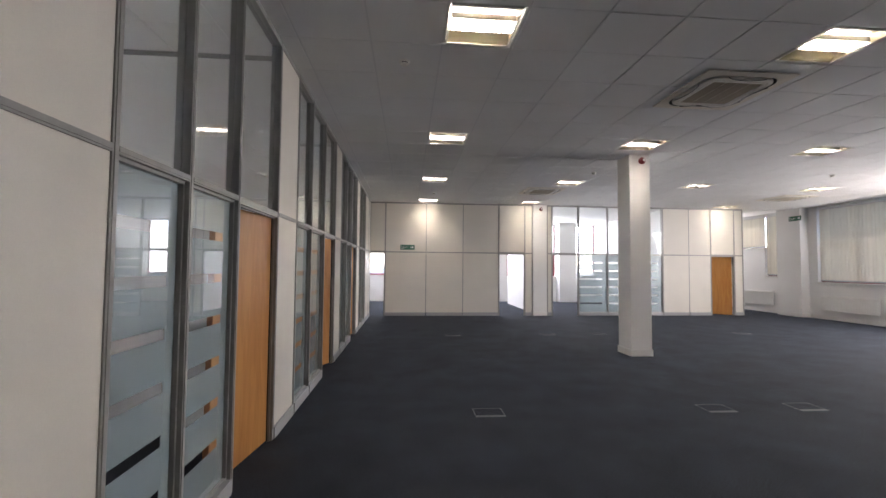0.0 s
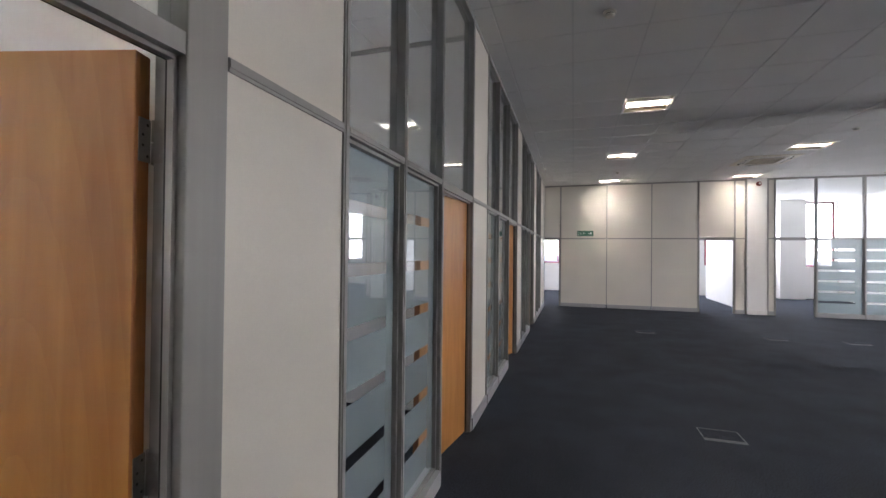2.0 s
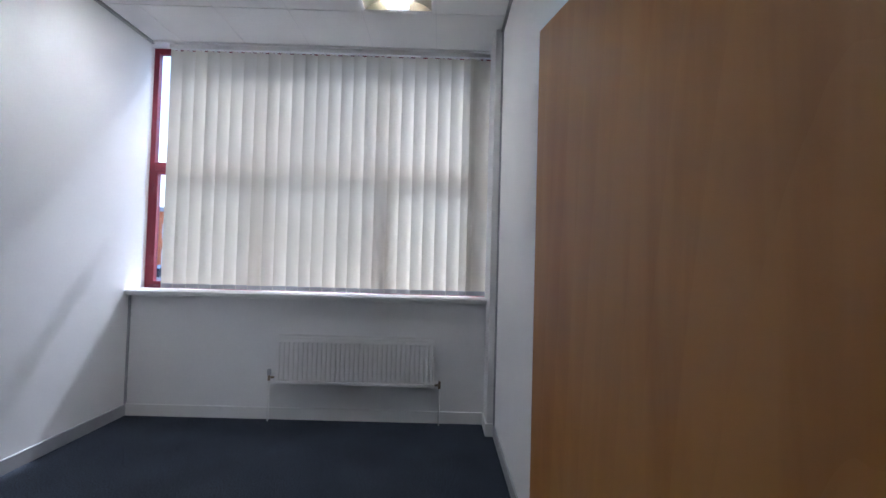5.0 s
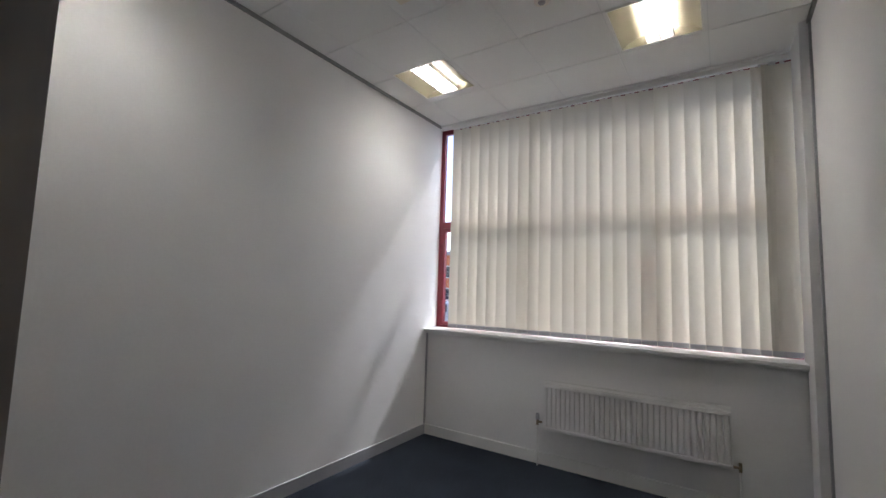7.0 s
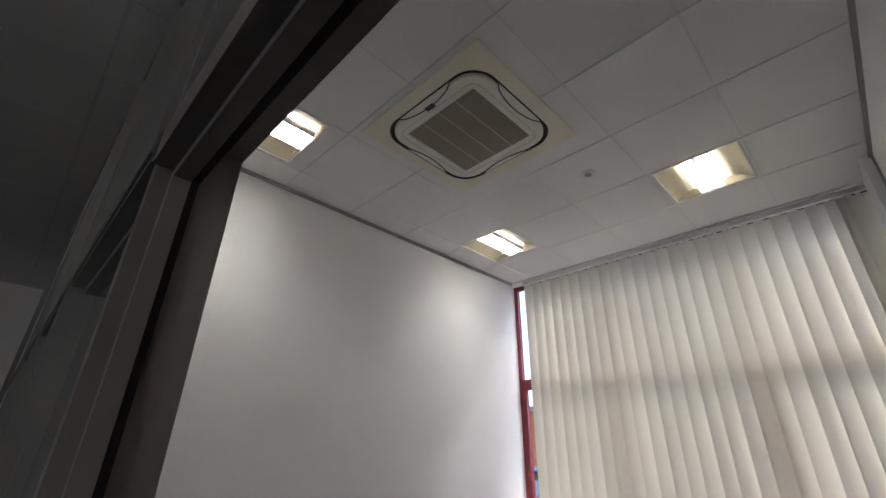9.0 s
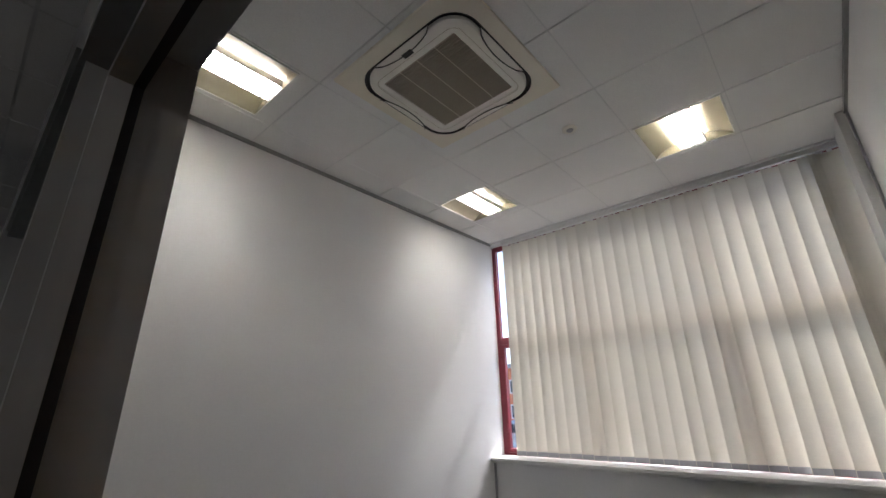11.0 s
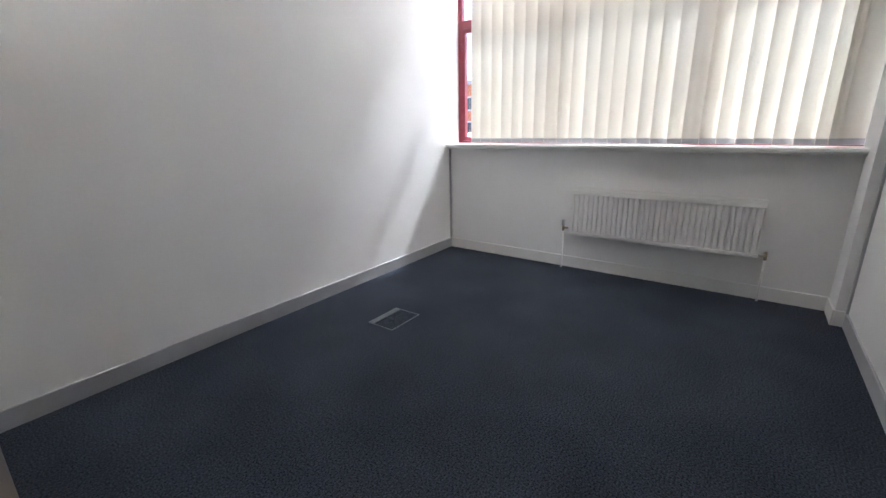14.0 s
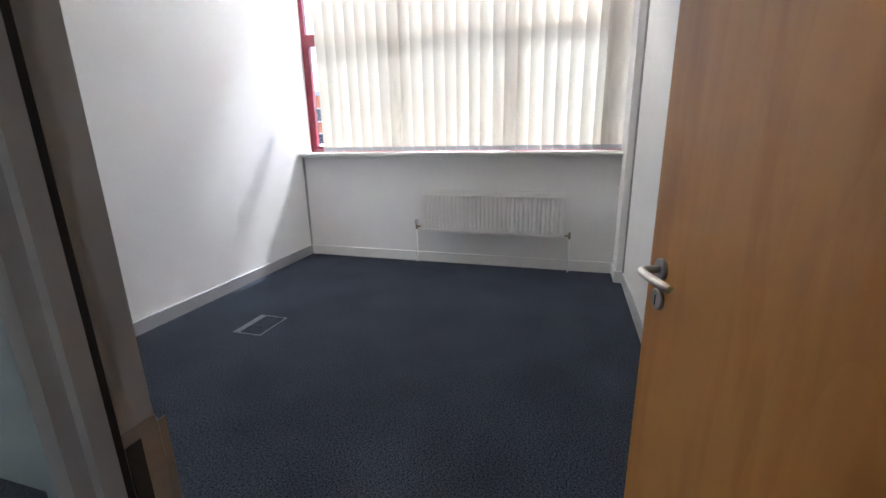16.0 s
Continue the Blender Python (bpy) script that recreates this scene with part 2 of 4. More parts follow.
def tube(bm, points, radius, sides=10, caps=True):
    pts = [Vector(p) for p in points]
    rings = []
    for i, p in enumerate(pts):
        d = (pts[min(i + 1, len(pts) - 1)] - pts[max(i - 1, 0)]).normalized()
        a = d.orthogonal().normalized()
        if rings:
            a = (last - d * last.dot(d)).normalized()
        last = a
        b = d.cross(a)
        rad = radius[i] if isinstance(radius, (list, tuple)) else radius
        rings.append([bm.verts.new(p + rad * (math.cos(t) * a + math.sin(t) * b)) for t in (2 * math.pi * k / sides for k in range(sides))])
    for r, s in zip(rings, rings[1:]):
        for k in range(sides):
            f = bm.faces.new((r[k], r[(k + 1) % sides], s[(k + 1) % sides], s[k]))
            f.smooth = True
    if caps:
        bm.faces.new(rings[0][::-1])
        bm.faces.new(rings[-1])
    return bm


def disc(bm, centre, axis, profile, sides=24):
    """A turned shape: profile of (distance along the axis, radius)."""
    c, ax = Vector(centre), Vector(axis).normalized()
    return tube_rings(bm, [c + ax * d for d, r in profile], [r for d, r in profile], ax, sides)


def tube_rings(bm, centres, radii, ax, sides):
    a = ax.orthogonal().normalized()
    b = ax.cross(a)
    rings = [[bm.verts.new(c + r * (math.cos(t) * a + math.sin(t) * b)) for t in (2 * math.pi * k / sides for k in range(sides))] for c, r in zip(centres, radii)]
    for r, s in zip(rings, rings[1:]):
        for k in range(sides):
            bm.faces.new((r[k], r[(k + 1) % sides], s[(k + 1) % sides], s[k])).smooth = True
    bm.faces.new(rings[0][::-1])
    bm.faces.new(rings[-1])
    return bm


def mesh_of(name, bm, mat):
    bmesh.ops.recalc_face_normals(bm, faces=bm.faces)
    me = bpy.data.meshes.new(name)
    bm.to_mesh(me)
    bm.free()
    me.materials.append(mat)
    return me


def part(name, bm, mat, parent=None, label=""):
    ob = new(name, mesh_of(name, bm, mat) if isinstance(bm, bmesh.types.BMesh) else bm)
    ob.parent = parent
    return tagged(ob, label)


def thing(name, label, category, group="", kind="", at=None):
    ob = tagged(new(name), label, category, group, kind)
    if at is not None:
        ob.matrix_world = at
    return ob


def structure(name, bm, mat, label, category="wall"):
    return tagged(part(name, bm, mat), label, category, kind="structure")


# ---- plan ----
CEIL, TRANSOM, TOP = 3.645, 2.04, 3.95
BACK, LEFT, RIGHT, LINING = -4.23, -2.10, 1.352, -4.09   # small office; LINING: wall face under its window
FAR, EAST, SOUTH, NORTH = 13.83, 14.55, -7.0, 19.6   # open-plan hall

# floor and slab above
structure("floor", boxed((-4.55, EAST + 0.3, SOUTH - 0.3, NORTH + 0.3, -0.2, 0.0)), CARPET, "dark navy loop pile office carpet", "floor")
structure("ceiling_slab", boxed((-4.55, EAST + 0.3, SOUTH - 0.3, NORTH + 0.3, CEIL + 0.13, TOP)), WALL, "plain concrete slab above the suspended ceiling", "ceiling")


def tiled_ceiling(name, x0, x1, y0, y1, ox, oy, px, py, holes, gap=0.0055, slim=0.0035):
    """Lay-in tiles in a grid; holes are rectangles left open for fittings."""
    bm = bmesh.new()
    i0, i1 = math.floor((x0 - ox) / px), math.ceil((x1 - ox) / px)
    j0, j1 = math.floor((y0 - oy) / py), math.ceil((y1 - oy) / py)
    rng = random.Random(5)

    def pieces(a0, a1, b0, b1, cut):
        if not cut:
            return [(a0, a1, b0, b1)]
        h = cut[0]
        if h[0] >= a1 or h[1] <= a0 or h[2] >= b1 or h[3] <= b0:
            return pieces(a0, a1, b0, b1, cut[1:])
        parts = [(a0, max(a0, h[0]), b0, b1), (min(a1, h[1]), a1, b0, b1)]
        m0, m1 = max(a0, h[0]), min(a1, h[1])
        parts += [(m0, m1, b0, max(b0, h[2])), (m0, m1, min(b1, h[3]), b1)]
        return [q for p in parts if p[1] - p[0] > 0.012 and p[3] - p[2] > 0.012 for q in pieces(*p, cut[1:])]

    for i in range(i0, i1):
        for j in range(j0, j1):
            a0, a1 = max(x0, ox + i * px + gap), min(x1, ox + (i + 1) * px - gap)
            b0, b1 = max(y0, oy + j * py + slim), min(y1, oy + (j + 1) * py - slim)
            if a1 - a0 < 0.02 or b1 - b0 < 0.02:
                continue
            lift = rng.uniform(-0.0012, 0.0012)
            for p in pieces(a0, a1, b0, b1, holes):
                box(bm, *p, CEIL + lift, CEIL + 0.02)
    tees = bmesh.new()
    for i in range(i0, i1 + 1):
        x = ox + i * px
        if x0 < x < x1:
            for p in pieces(x - 0.012, x + 0.012, y0, y1, holes):
                box(tees, *p, CEIL + 0.007, CEIL + 0.012)
    for j in range(j0, j1 + 1):
        y = oy + j * py
        if y0 < y < y1:
            for p in pieces(x0, x1, y - 0.012, y + 0.012, holes):
                box(tees, *p, CEIL + 0.004, CEIL + 0.009)
    ob = structure(name, bm, CEILING, "white mineral fibre tiles in an exposed grid", "ceiling")
    part("grid", tees, TEE, ob, "thin recessed metal grid")
    return ob


ROOM_LIGHTS = [(-3.29, 0.42), (-3.22, -1.50), (-0.69, -1.48)]
HALL_LIGHTS = [(1.81 + 3.29 * i, 3.72 + 3.22 * j) for i in range(5) for j in range(-3, 4)]
HALL_LIGHTS = [p for p in HALL_LIGHTS if p[0] < 14.2]
ROOM_AC = (-1.66, -0.56)
HALL_ACS = [(4.80, 4.76), (4.78, 11.30), (12.1, 11.5)]
L2 = 0.295
room_holes = [(x - L2, x + L2, y - L2, y + L2) for x, y in ROOM_LIGHTS] + [(ROOM_AC[0] - 0.46, ROOM_AC[0] + 0.46, ROOM_AC[1] - 0.46, ROOM_AC[1] + 0.46)]
hall_holes = [(x - 0.31, x + 0.31, y - 0.31, y + 0.31) for x, y in HALL_LIGHTS] + [(x - 0.46, x + 0.46, y - 0.46, y + 0.46) for x, y in HALL_ACS]
tiled_ceiling("ceiling_office", BACK - 0.3, -0.09, LEFT - 0.06, RIGHT, -2.98, 0.105, 0.625, 0.635, room_holes)
tiled_ceiling("ceiling_hall", 0.0, EAST, SOUTH, FAR, 1.485, 3.40, 0.658, 0.644, hall_holes, 0.009, 0.008)
tiled_ceiling("ceiling_side_rooms", BACK - 0.3, -0.1, RIGHT + 0.1, FAR, -2.98, 0.105, 0.625, 0.635, [])
tiled_ceiling("ceiling_far_rooms", -0.8, EAST, FAR + 0.1, NORTH, 1.485, 3.40, 0.658, 0.644, [])


# ---- glazed partitions: local x along, y into the wall, z up ----
def rows_of_film(bm, u0, u1, v):
    """Frosted film with clear bars cut into it, row by row."""
    w = u1 - u0
    z = 0.115
    for row in [0.40, 0.67, 0.94, 1.21, 1.48, 1.75]:
        box(bm, u0, u1, v, v + 0.001, z, row - 0.028)
        box(bm, u0 + 0.84 * w, u1, v, v + 0.001, row - 0.028, row + 0.028)
        z = row + 0.028
    box(bm, u0, u1, v, v + 0.001, z, TRANSOM - 0.04)


def partition(name, segments, m, label, covered=(), slim=()):
    """Segments of (start, end, kind): panel, frost, clear, door (open below, with glass or panel above), gap."""
    wall = thing(name, label, "partition wall", kind="structure", at=m)
    d0, d1 = 0.0, 0.092
    posts = sorted({s[0] for s in segments} | {s[1] for s in segments})
    for u in posts:
        if u in covered:
            continue
        near = [s for s in segments if u in (s[0], s[1])]
        if all(s[2] == "panel" for s in near) and len(near) == 2:
            bm = boxed((u - 0.012, u + 0.012, d0 + 0.002, d1 - 0.002, 0.1, CEIL))
        else:
            bm = boxed((u - 0.021, u + 0.021, d0, d1, 0, CEIL), (u - 0.010, u + 0.010, d0 - 0.004, d0 + 0.001, 0.1, CEIL))
        if u in slim:
            bm = boxed((u - 0.002, u + 0.021, d0 + 0.006, d1, 0, CEIL))
        part("mullion", bm, GREY, wall)
    for u0, u1, kind in segments:
        a, b = u0 + 0.021, u1 - (0.002 if u1 in slim else 0.021)
        if kind.startswith("door"):
            rail = boxed((a, b, d0 + 0.001, 0.050, TRANSOM - 0.038, TRANSOM + 0.014), (a, b, 0.0502, d1 - 0.001, TRANSOM + 0.008, TRANSOM + 0.030))
        else:
            rail = boxed((a, b, d0 + 0.001, d1 - 0.001, TRANSOM - 0.022, TRANSOM + 0.014), (a, b, d0 - 0.003, d0 + 0.002, TRANSOM - 0.012, TRANSOM + 0.010))
        part("transom", rail, GREY, wall)
        part("head_channel", boxed((a, b, d0 + 0.001, d1 - 0.001, CEIL - 0.045, CEIL)), GREY, wall)
        if not kind.startswith("door"):
            part("skirting", boxed((a, b, d0 - 0.012, d1 + 0.012, 0, 0.105), bevel=0.003), GREY_TRIM, wall)
        lo, hi = (0.105, TRANSOM - 0.022), (TRANSOM + (0.031 if kind.startswith("door") else 0.014), CEIL - 0.045)
        if kind == "panel":
            part("panel", boxed((a - 0.012, b + 0.012, d0 + 0.008, d1 - 0.008, *lo)), PANEL, wall)
        if kind == "panel" or kind == "door_panel":
            part("panel", boxed((a - 0.012, b + 0.012, d0 + 0.008, d1 - 0.008, *hi)), PANEL, wall)
        if kind in ("frost", "clear"):
            inner = boxed((a, a + 0.016, d0 + 0.025, d1 - 0.025, *lo), (b - 0.016, b, d0 + 0.025, d1 - 0.025, *lo),
                          (a + 0.016, b - 0.016, d0 + 0.025, d1 - 0.025, lo[0], lo[0] + 0.016), (a + 0.016, b - 0.016, d0 + 0.025, d1 - 0.025, lo[1] - 0.016, lo[1]))
            part("glazing_bead", inner, GREY, wall)
            pane = part("pane", boxed((a + 0.016, b - 0.016, 0.046, 0.054, lo[0] + 0.016, lo[1] - 0.016)), GLASS, wall)
            pane.visible_shadow = False
            if kind == "frost":
                bm = bmesh.new()
                rows_of_film(bm, a + 0.017, b - 0.017, 0.0555)
                part("frosted_film", bm, FROST, wall, "frosted film with clear bars cut out")
        if kind in ("frost", "clear", "door"):
            pane = part("pane", boxed((a, b, 0.046, 0.054, *hi)), GLASS, wall)
            pane.visible_shadow = False
        if kind.startswith("door"):
            head = TRANSOM - 0.038
            stops = boxed((a, a + 0.012, 0.022, 0.041, 0, head - 0.012), (b - 0.012, b, 0.022, 0.041, 0, head - 0.012), (a, b, 0.022, 0.041, head - 0.012, head - 0.0005))
            part("door_stop", stops, GREY, wall)
            part("seal", boxed((a, a + 0.009, 0.0412, 0.050, 0, head - 0.010), (b - 0.009, b, 0.0412, 0.050, 0, head - 0.010), (a + 0.009, b - 0.009, 0.0412, 0.050, head - 0.010, head - 0.0005)), RUBBER, wall, "black rubber door seal")
    return wall


WEST = pose(0, 0, 0, 0, 0, 90)
partition("wall_west_glazed", [
    (-5.6, -4.9, "frost"), (-4.9, -4.2, "frost"), (-4.2, -3.35, "door"), (-3.35, -2.26, "panel"), (-2.26, -1.6, "panel"), (-1.6, -0.95, "frost"), (-0.95, -0.28, "frost"), (-0.28, 0.377, "frost"), (0.377, 1.289, "door"),
    (1.376, 1.985, "panel"), (1.985, 2.595, "frost"), (2.595, 3.26, "frost"), (3.26, 4.16, "door"), (4.16, 4.84, "panel"),
    (4.84, 5.53, "frost"), (5.53, 6.34, "frost"), (6.34, 7.23, "door"), (7.23, 7.88, "panel"),
    (7.88, 8.55, "frost"), (8.55, 9.30, "frost"), (9.30, 10.17, "door"), (10.17, 10.80, "panel"),
    (10.80, 11.5, "frost"), (11.5, 12.2, "frost"), (12.2, 13.3, "panel"), (13.3, FAR - 0.03, "panel")], WEST, "grey framed glazed office partition with white panels", (1.289, 1.376), (0.377,))
structure("wall_post", boxed((-0.094, 0.004, 1.268, 1.388, 0, CEIL), bevel=0.004), GREY, "wide smooth grey aluminium post", "post")
partition("wall_north_partition", [
    (-0.10, 0.47, "door_panel"), (0.47, 1.78, "panel"), (1.78, 2.98, "panel"), (2.98, 4.16, "panel"), (4.16, 5.03, "door_panel"), (5.03, 5.28, "panel"),
    (5.79, 5.95, "panel"), (5.95, 6.86, "door"), (6.86, 7.87, "frost"), (7.87, 8.85, "frost"), (8.85, 9.80, "frost"),
    (9.80, 10.73, "panel"), (10.73, 11.52, "panel"), (11.52, 12.37, "door_panel"), (12.37, 12.68, "panel")], pose(0, FAR, 0), "grey framed partition with white panels and frosted glass")
partition("wall_block_end", [(0.13, 2.0, "panel"), (2.0, 4.0, "panel"), (4.0, NORTH - FAR, "panel")], pose(12.68, FAR, 0, 0, 0, 90), "white panelled end of the meeting rooms")


# ---- solid walls ----
def plain_wall(name, x0, x1, y0, y1, label="plain white painted wall"):
    return structure(name, boxed((x0, x1, y0, y1, 0, CEIL + 0.13)), WALL, label)


plain_wall("wall_office_south", BACK + 0.001, -0.09, LEFT - 0.1, LEFT, "white painted office wall")
plain_wall("wall_office_north", BACK - 0.32, -0.1, RIGHT, RIGHT + 0.1, "white painted office wall")
for k, y in enumerate((4.45, 7.5, 10.45, 13.0)):
    plain_wall("wall_side_room_%d" % (k + 1), BACK - 0.32, -0.1, y, y + 0.1)
plain_wall("wall_side_end", BACK - 0.32, -0.1, SOUTH - 0.1, SOUTH)
plain_wall("wall_hall_south", -0.1, EAST + 0.3, SOUTH - 0.3, SOUTH)
plain_wall("wall_hall_west_end", -0.1, 0.0, SOUTH, -5.63)
plain_wall("wall_lobby_west", -0.9, -0.8, FAR + 0.1, NORTH)
plain_wall("wall_lobby_south", -0.9, -0.13, FAR, FAR + 0.1)
plain_wall("wall_lobby_east", 1.30, 1.40, FAR + 0.1, NORTH)
plain_wall("wall_meeting", 5.55, 5.65, FAR + 0.1, NORTH - 1.2)
plain_wall("wall_meeting_east", 10.1, 10.2, FAR + 0.1, NORTH)
plain_wall("wall_pier", 5.308, 5.762, FAR - 0.02, FAR + 0.4, "white boxed pier between partitions")
structure("baseboard", boxed((5.30, 5.77, FAR - 0.035, FAR - 0.02, 0, 0.12), bevel=0.003), WHITE_GLOSS, "white painted skirting on the pier", "skirting")


def window_wall(name, along, fixed0, fixed1, start, end, openings, label):
    """A wall with window openings; along is 'x' or 'y'."""
    bm = bmesh.new()

    def add(a, b, z0, z1):
        if b - a > 0.001:
            box(bm, *((a, b, fixed0, fixed1) if along == "x" else (fixed0, fixed1, a, b)), z0, z1)
    u = start
    for a, b, z0, z1 in openings:
        add(u, a, 0, TOP)
        add(a, b, 0, z0)
        add(a, b, z1, TOP)
        u = b
    add(u, end, 0, TOP)
    return structure(name, bm, WALL, label)


OFFICE_WIN = (-2.16, 1.480, 1.15, 3.635)
west_openings = [(-6.3, -2.8, 1.15, 3.6), OFFICE_WIN, (1.6, 4.35, 1.15, 3.6), (4.7, 7.4, 1.15, 3.6), (7.75, 10.35, 1.15, 3.6), (10.7, 12.9, 1.15, 3.6)]
window_wall("wall_outer_west", "y", BACK - 0.20, BACK, SOUTH - 0.3, FAR + 0.2, west_openings, "white painted outer wall under the windows")
north_openings = [(-0.75, 1.25, 1.15, 3.6), (1.6, 5.3, 1.15, 3.6), (5.8, 8.12, 1.15, 3.6), (8.98, 10.05, 1.15, 3.6), (10.3, 12.5, 1.15, 3.6), (12.9, 14.2, 1.15, 3.6)]
window_wall("wall_outer_north", "x", NORTH, NORTH + 0.32, -0.9, EAST + 0.3, north_openings, "white painted outer wall")
# The four openings below y = 9 are unseen, added to bring in daylight.
east_openings = [(-6.8, -3.0, 1.15, 3.6), (-2.6, 1.6, 1.15, 3.6), (2.0, 5.4, 1.15, 3.6), (5.8, 8.9, 1.15, 3.6), (9.4, 12.95, 1.15, 3.6), (14.4, 15.0, 1.30, 3.6), (15.0, 16.7, 2.35, 3.6)]
window_wall("wall_outer_east", "y", EAST, EAST + 0.32, SOUTH, NORTH, east_openings, "white painted outer wall with windows")
structure("wall_pier_east", boxed((EAST - 0.30, EAST, 13.25, 14.15, 0, CEIL)), WALL, "white boxed pier beside the windows", "pier")


# ---- windows: local x along, y outwards, z up from the sill ----
def window(name, width, height, lights, m, low=0.0):
    win = thing(name, "burgundy framed window with a fixed top light", "window", kind="structure", at=m)
    f, y0, y1 = 0.055, 0.125, 0.185
    part("window_frame", boxed((0, f, y0, y1, 0, height), (width - f, width, y0, y1, 0, height), (f, width - f, y0, y1, 0, f), (f, width - f, y0, y1, height - f, height), bevel=0.004), BURGUNDY, win)
    mid = 1.27
    step = (width - 2 * f) / lights
    if height > 2:
        part("window_transom", boxed((f, width - f, y0, y1, mid - 0.04, mid + 0.04), bevel=0.004), BURGUNDY, win)
    for k in range(1, lights):
        x = f + k * step
        part("window_mullion", boxed((x - 0.022, x + 0.022, y0 + 0.002, y1 - 0.002, f, height - f), bevel=0.004), BURGUNDY, win)
    for k in range(lights):
        a, b = f + k * step + 0.035 * (k > 0), f + (k + 1) * step - 0.035 * (k < lights - 1)
        zones = [(f, mid - 0.04, lights < 3 or k != 1), (mid + 0.04, height - f, False)] if height > 2 else [(f, height - f, False)]
        for z0, z1, casement in zones:
            if casement:
                c = 0.045
                sash = part("casement", boxed((a + 0.003, a + c, y0 - 0.012, y1 - 0.015, z0 + 0.003, z1 - 0.003), (b - c, b - 0.003, y0 - 0.012, y1 - 0.015, z0 + 0.003, z1 - 0.003),
                                              (a + c, b - c, y0 - 0.012, y1 - 0.015, z0 + 0.003, z0 + c), (a + c, b - c, y0 - 0.012, y1 - 0.015, z1 - c, z1 - 0.003), bevel=0.004), BURGUNDY, win)
                if k == 0:
                    for zz in (z0 + 0.25, z1 - 0.2):
                        bm = boxed((a + 0.008, a + 0.035, y0 - 0.022, y0 - 0.011, zz - 0.045, zz + 0.045), bevel=0.003)
                        tube(bm, [(a + 0.022, y0 - 0.035, zz - 0.02), (a + 0.022, y0 - 0.035, zz + 0.05)], 0.007)
                        part("window_catch", bm, BURGUNDY, sash, "burgundy casement catch")
                a2, b2, z2, z3 = a + c, b - c, z0 + c, z1 - c
            else:
                a2, b2, z2, z3 = a, b, z0, z1
            pane = part("pane", boxed((a2, b2, 0.152, 0.160, z2, z3)), PANE, win)
            pane.visible_shadow = False
    return win


def sill(name, width, m, nose=0.055):
    bm = boxed((-0.045, width + 0.045, -nose, 0.124, -0.03, 0.0), bevel=0.006)
    box(bm, -0.02, width + 0.02, 0.025 - nose, 0.054 - nose, -0.05, -0.031, bevel=0.004)
    return tagged(part(name, bm, WHITE_GLOSS), "white painted window board", "window sill", kind="structure"), m


def vane_mesh(length, width):
    """A curved cloth vane, hung from z = 0."""
    bm = bmesh.new()
    cols, rows = 6, 2
    grid = []
    for r in range(rows + 1):
        z = -length * r / rows
        grid.append([bm.verts.new(((c / cols - 0.5) * width, 0.013 * (1 - (2 * c / cols - 1) ** 2), z)) for c in range(cols + 1)])
    for r in range(rows):
        for c in range(cols):
            bm.faces.new((grid[r][c], grid[r][c + 1], grid[r + 1][c + 1], grid[r + 1][c])).smooth = True
    return mesh_of("vane", bm, BLIND)


def vertical_blind(width, height, m, count, label, turn=14, pitch=0.0, group="window blinds"):
    """Origin at the head rail's left end; vanes hang down. With a pitch, spare vanes are stacked at the far end."""
    blind = thing("vertical_blind", label, "vertical blind", group, at=m)
    part("head_rail", boxed((0, width, -0.022, 0.022, -0.045, 0.0), bevel=0.003), WHITE_GLOSS, blind, "white aluminium head rail")
    wide = 0.136 if pitch else 0.127
    vane = vane_mesh(height - 0.06, wide)
    weight = mesh_of("bottom_weight", boxed((-wide / 2 + 0.004, wide / 2 - 0.004, -0.003, 0.004, -height + 0.062, -height + 0.105)), WEIGHT)
    hook = mesh_of("hook", boxed((-0.012, 0.012, -0.004, 0.004, -0.062, -0.044)), WHITE_GLOSS)
    rng = random.Random(int(width * 1000) + count)
    step = pitch or (width - 0.13) / max(1, count - 1)
    places = [((0.085 if pitch else 0.066) + k * step, 0.0, turn + rng.uniform(-3, 3)) for k in range(count)]
    if pitch:
        edge = places[-1][0]
        places += [(edge + 0.070, 0.004, 24), (edge + 0.095, 0.012, 28), (width - 0.074, 0.016, 5), (width - 0.066, 0.031, 2)]
    for x, y, a in places:
        local = pose(x, y, -0.056 + rng.uniform(-0.002, 0.002), rng.uniform(-0.15, 0.15), rng.uniform(-0.12, 0.12), a)
        for nm, me in (("vane", vane), ("bottom_weight", weight), ("hook", hook)):
            ob = new(nm, me)
            ob.parent = blind
            ob.matrix_local = local @ pose(0, 0, 0.056) if nm == "hook" else local
    return blind


def put_window(k, axis, a, b, z0, z1, lights):
    """Places frame, board and returns the inner pose of an opening: x along, y outwards."""
    if axis == "west":
        m = pose(BACK, a, z0, 0, 0, 90)
    elif axis == "north":
        m = pose(a, NORTH, z0)
    else:
        m = pose(EAST, b, z0, 0, 0, -90)
    window("window_%d" % k, b - a, z1 - z0, lights, m)
    office = (a, b, z0, z1) == OFFICE_WIN
    s, _ = sill("window_sill_%d" % k, b - a - (0.20 if office else 0), m, 0.215 if office else 0.055)
    s.matrix_world = m @ pose(0.03 if office else 0, 0, 0.032)
    return m


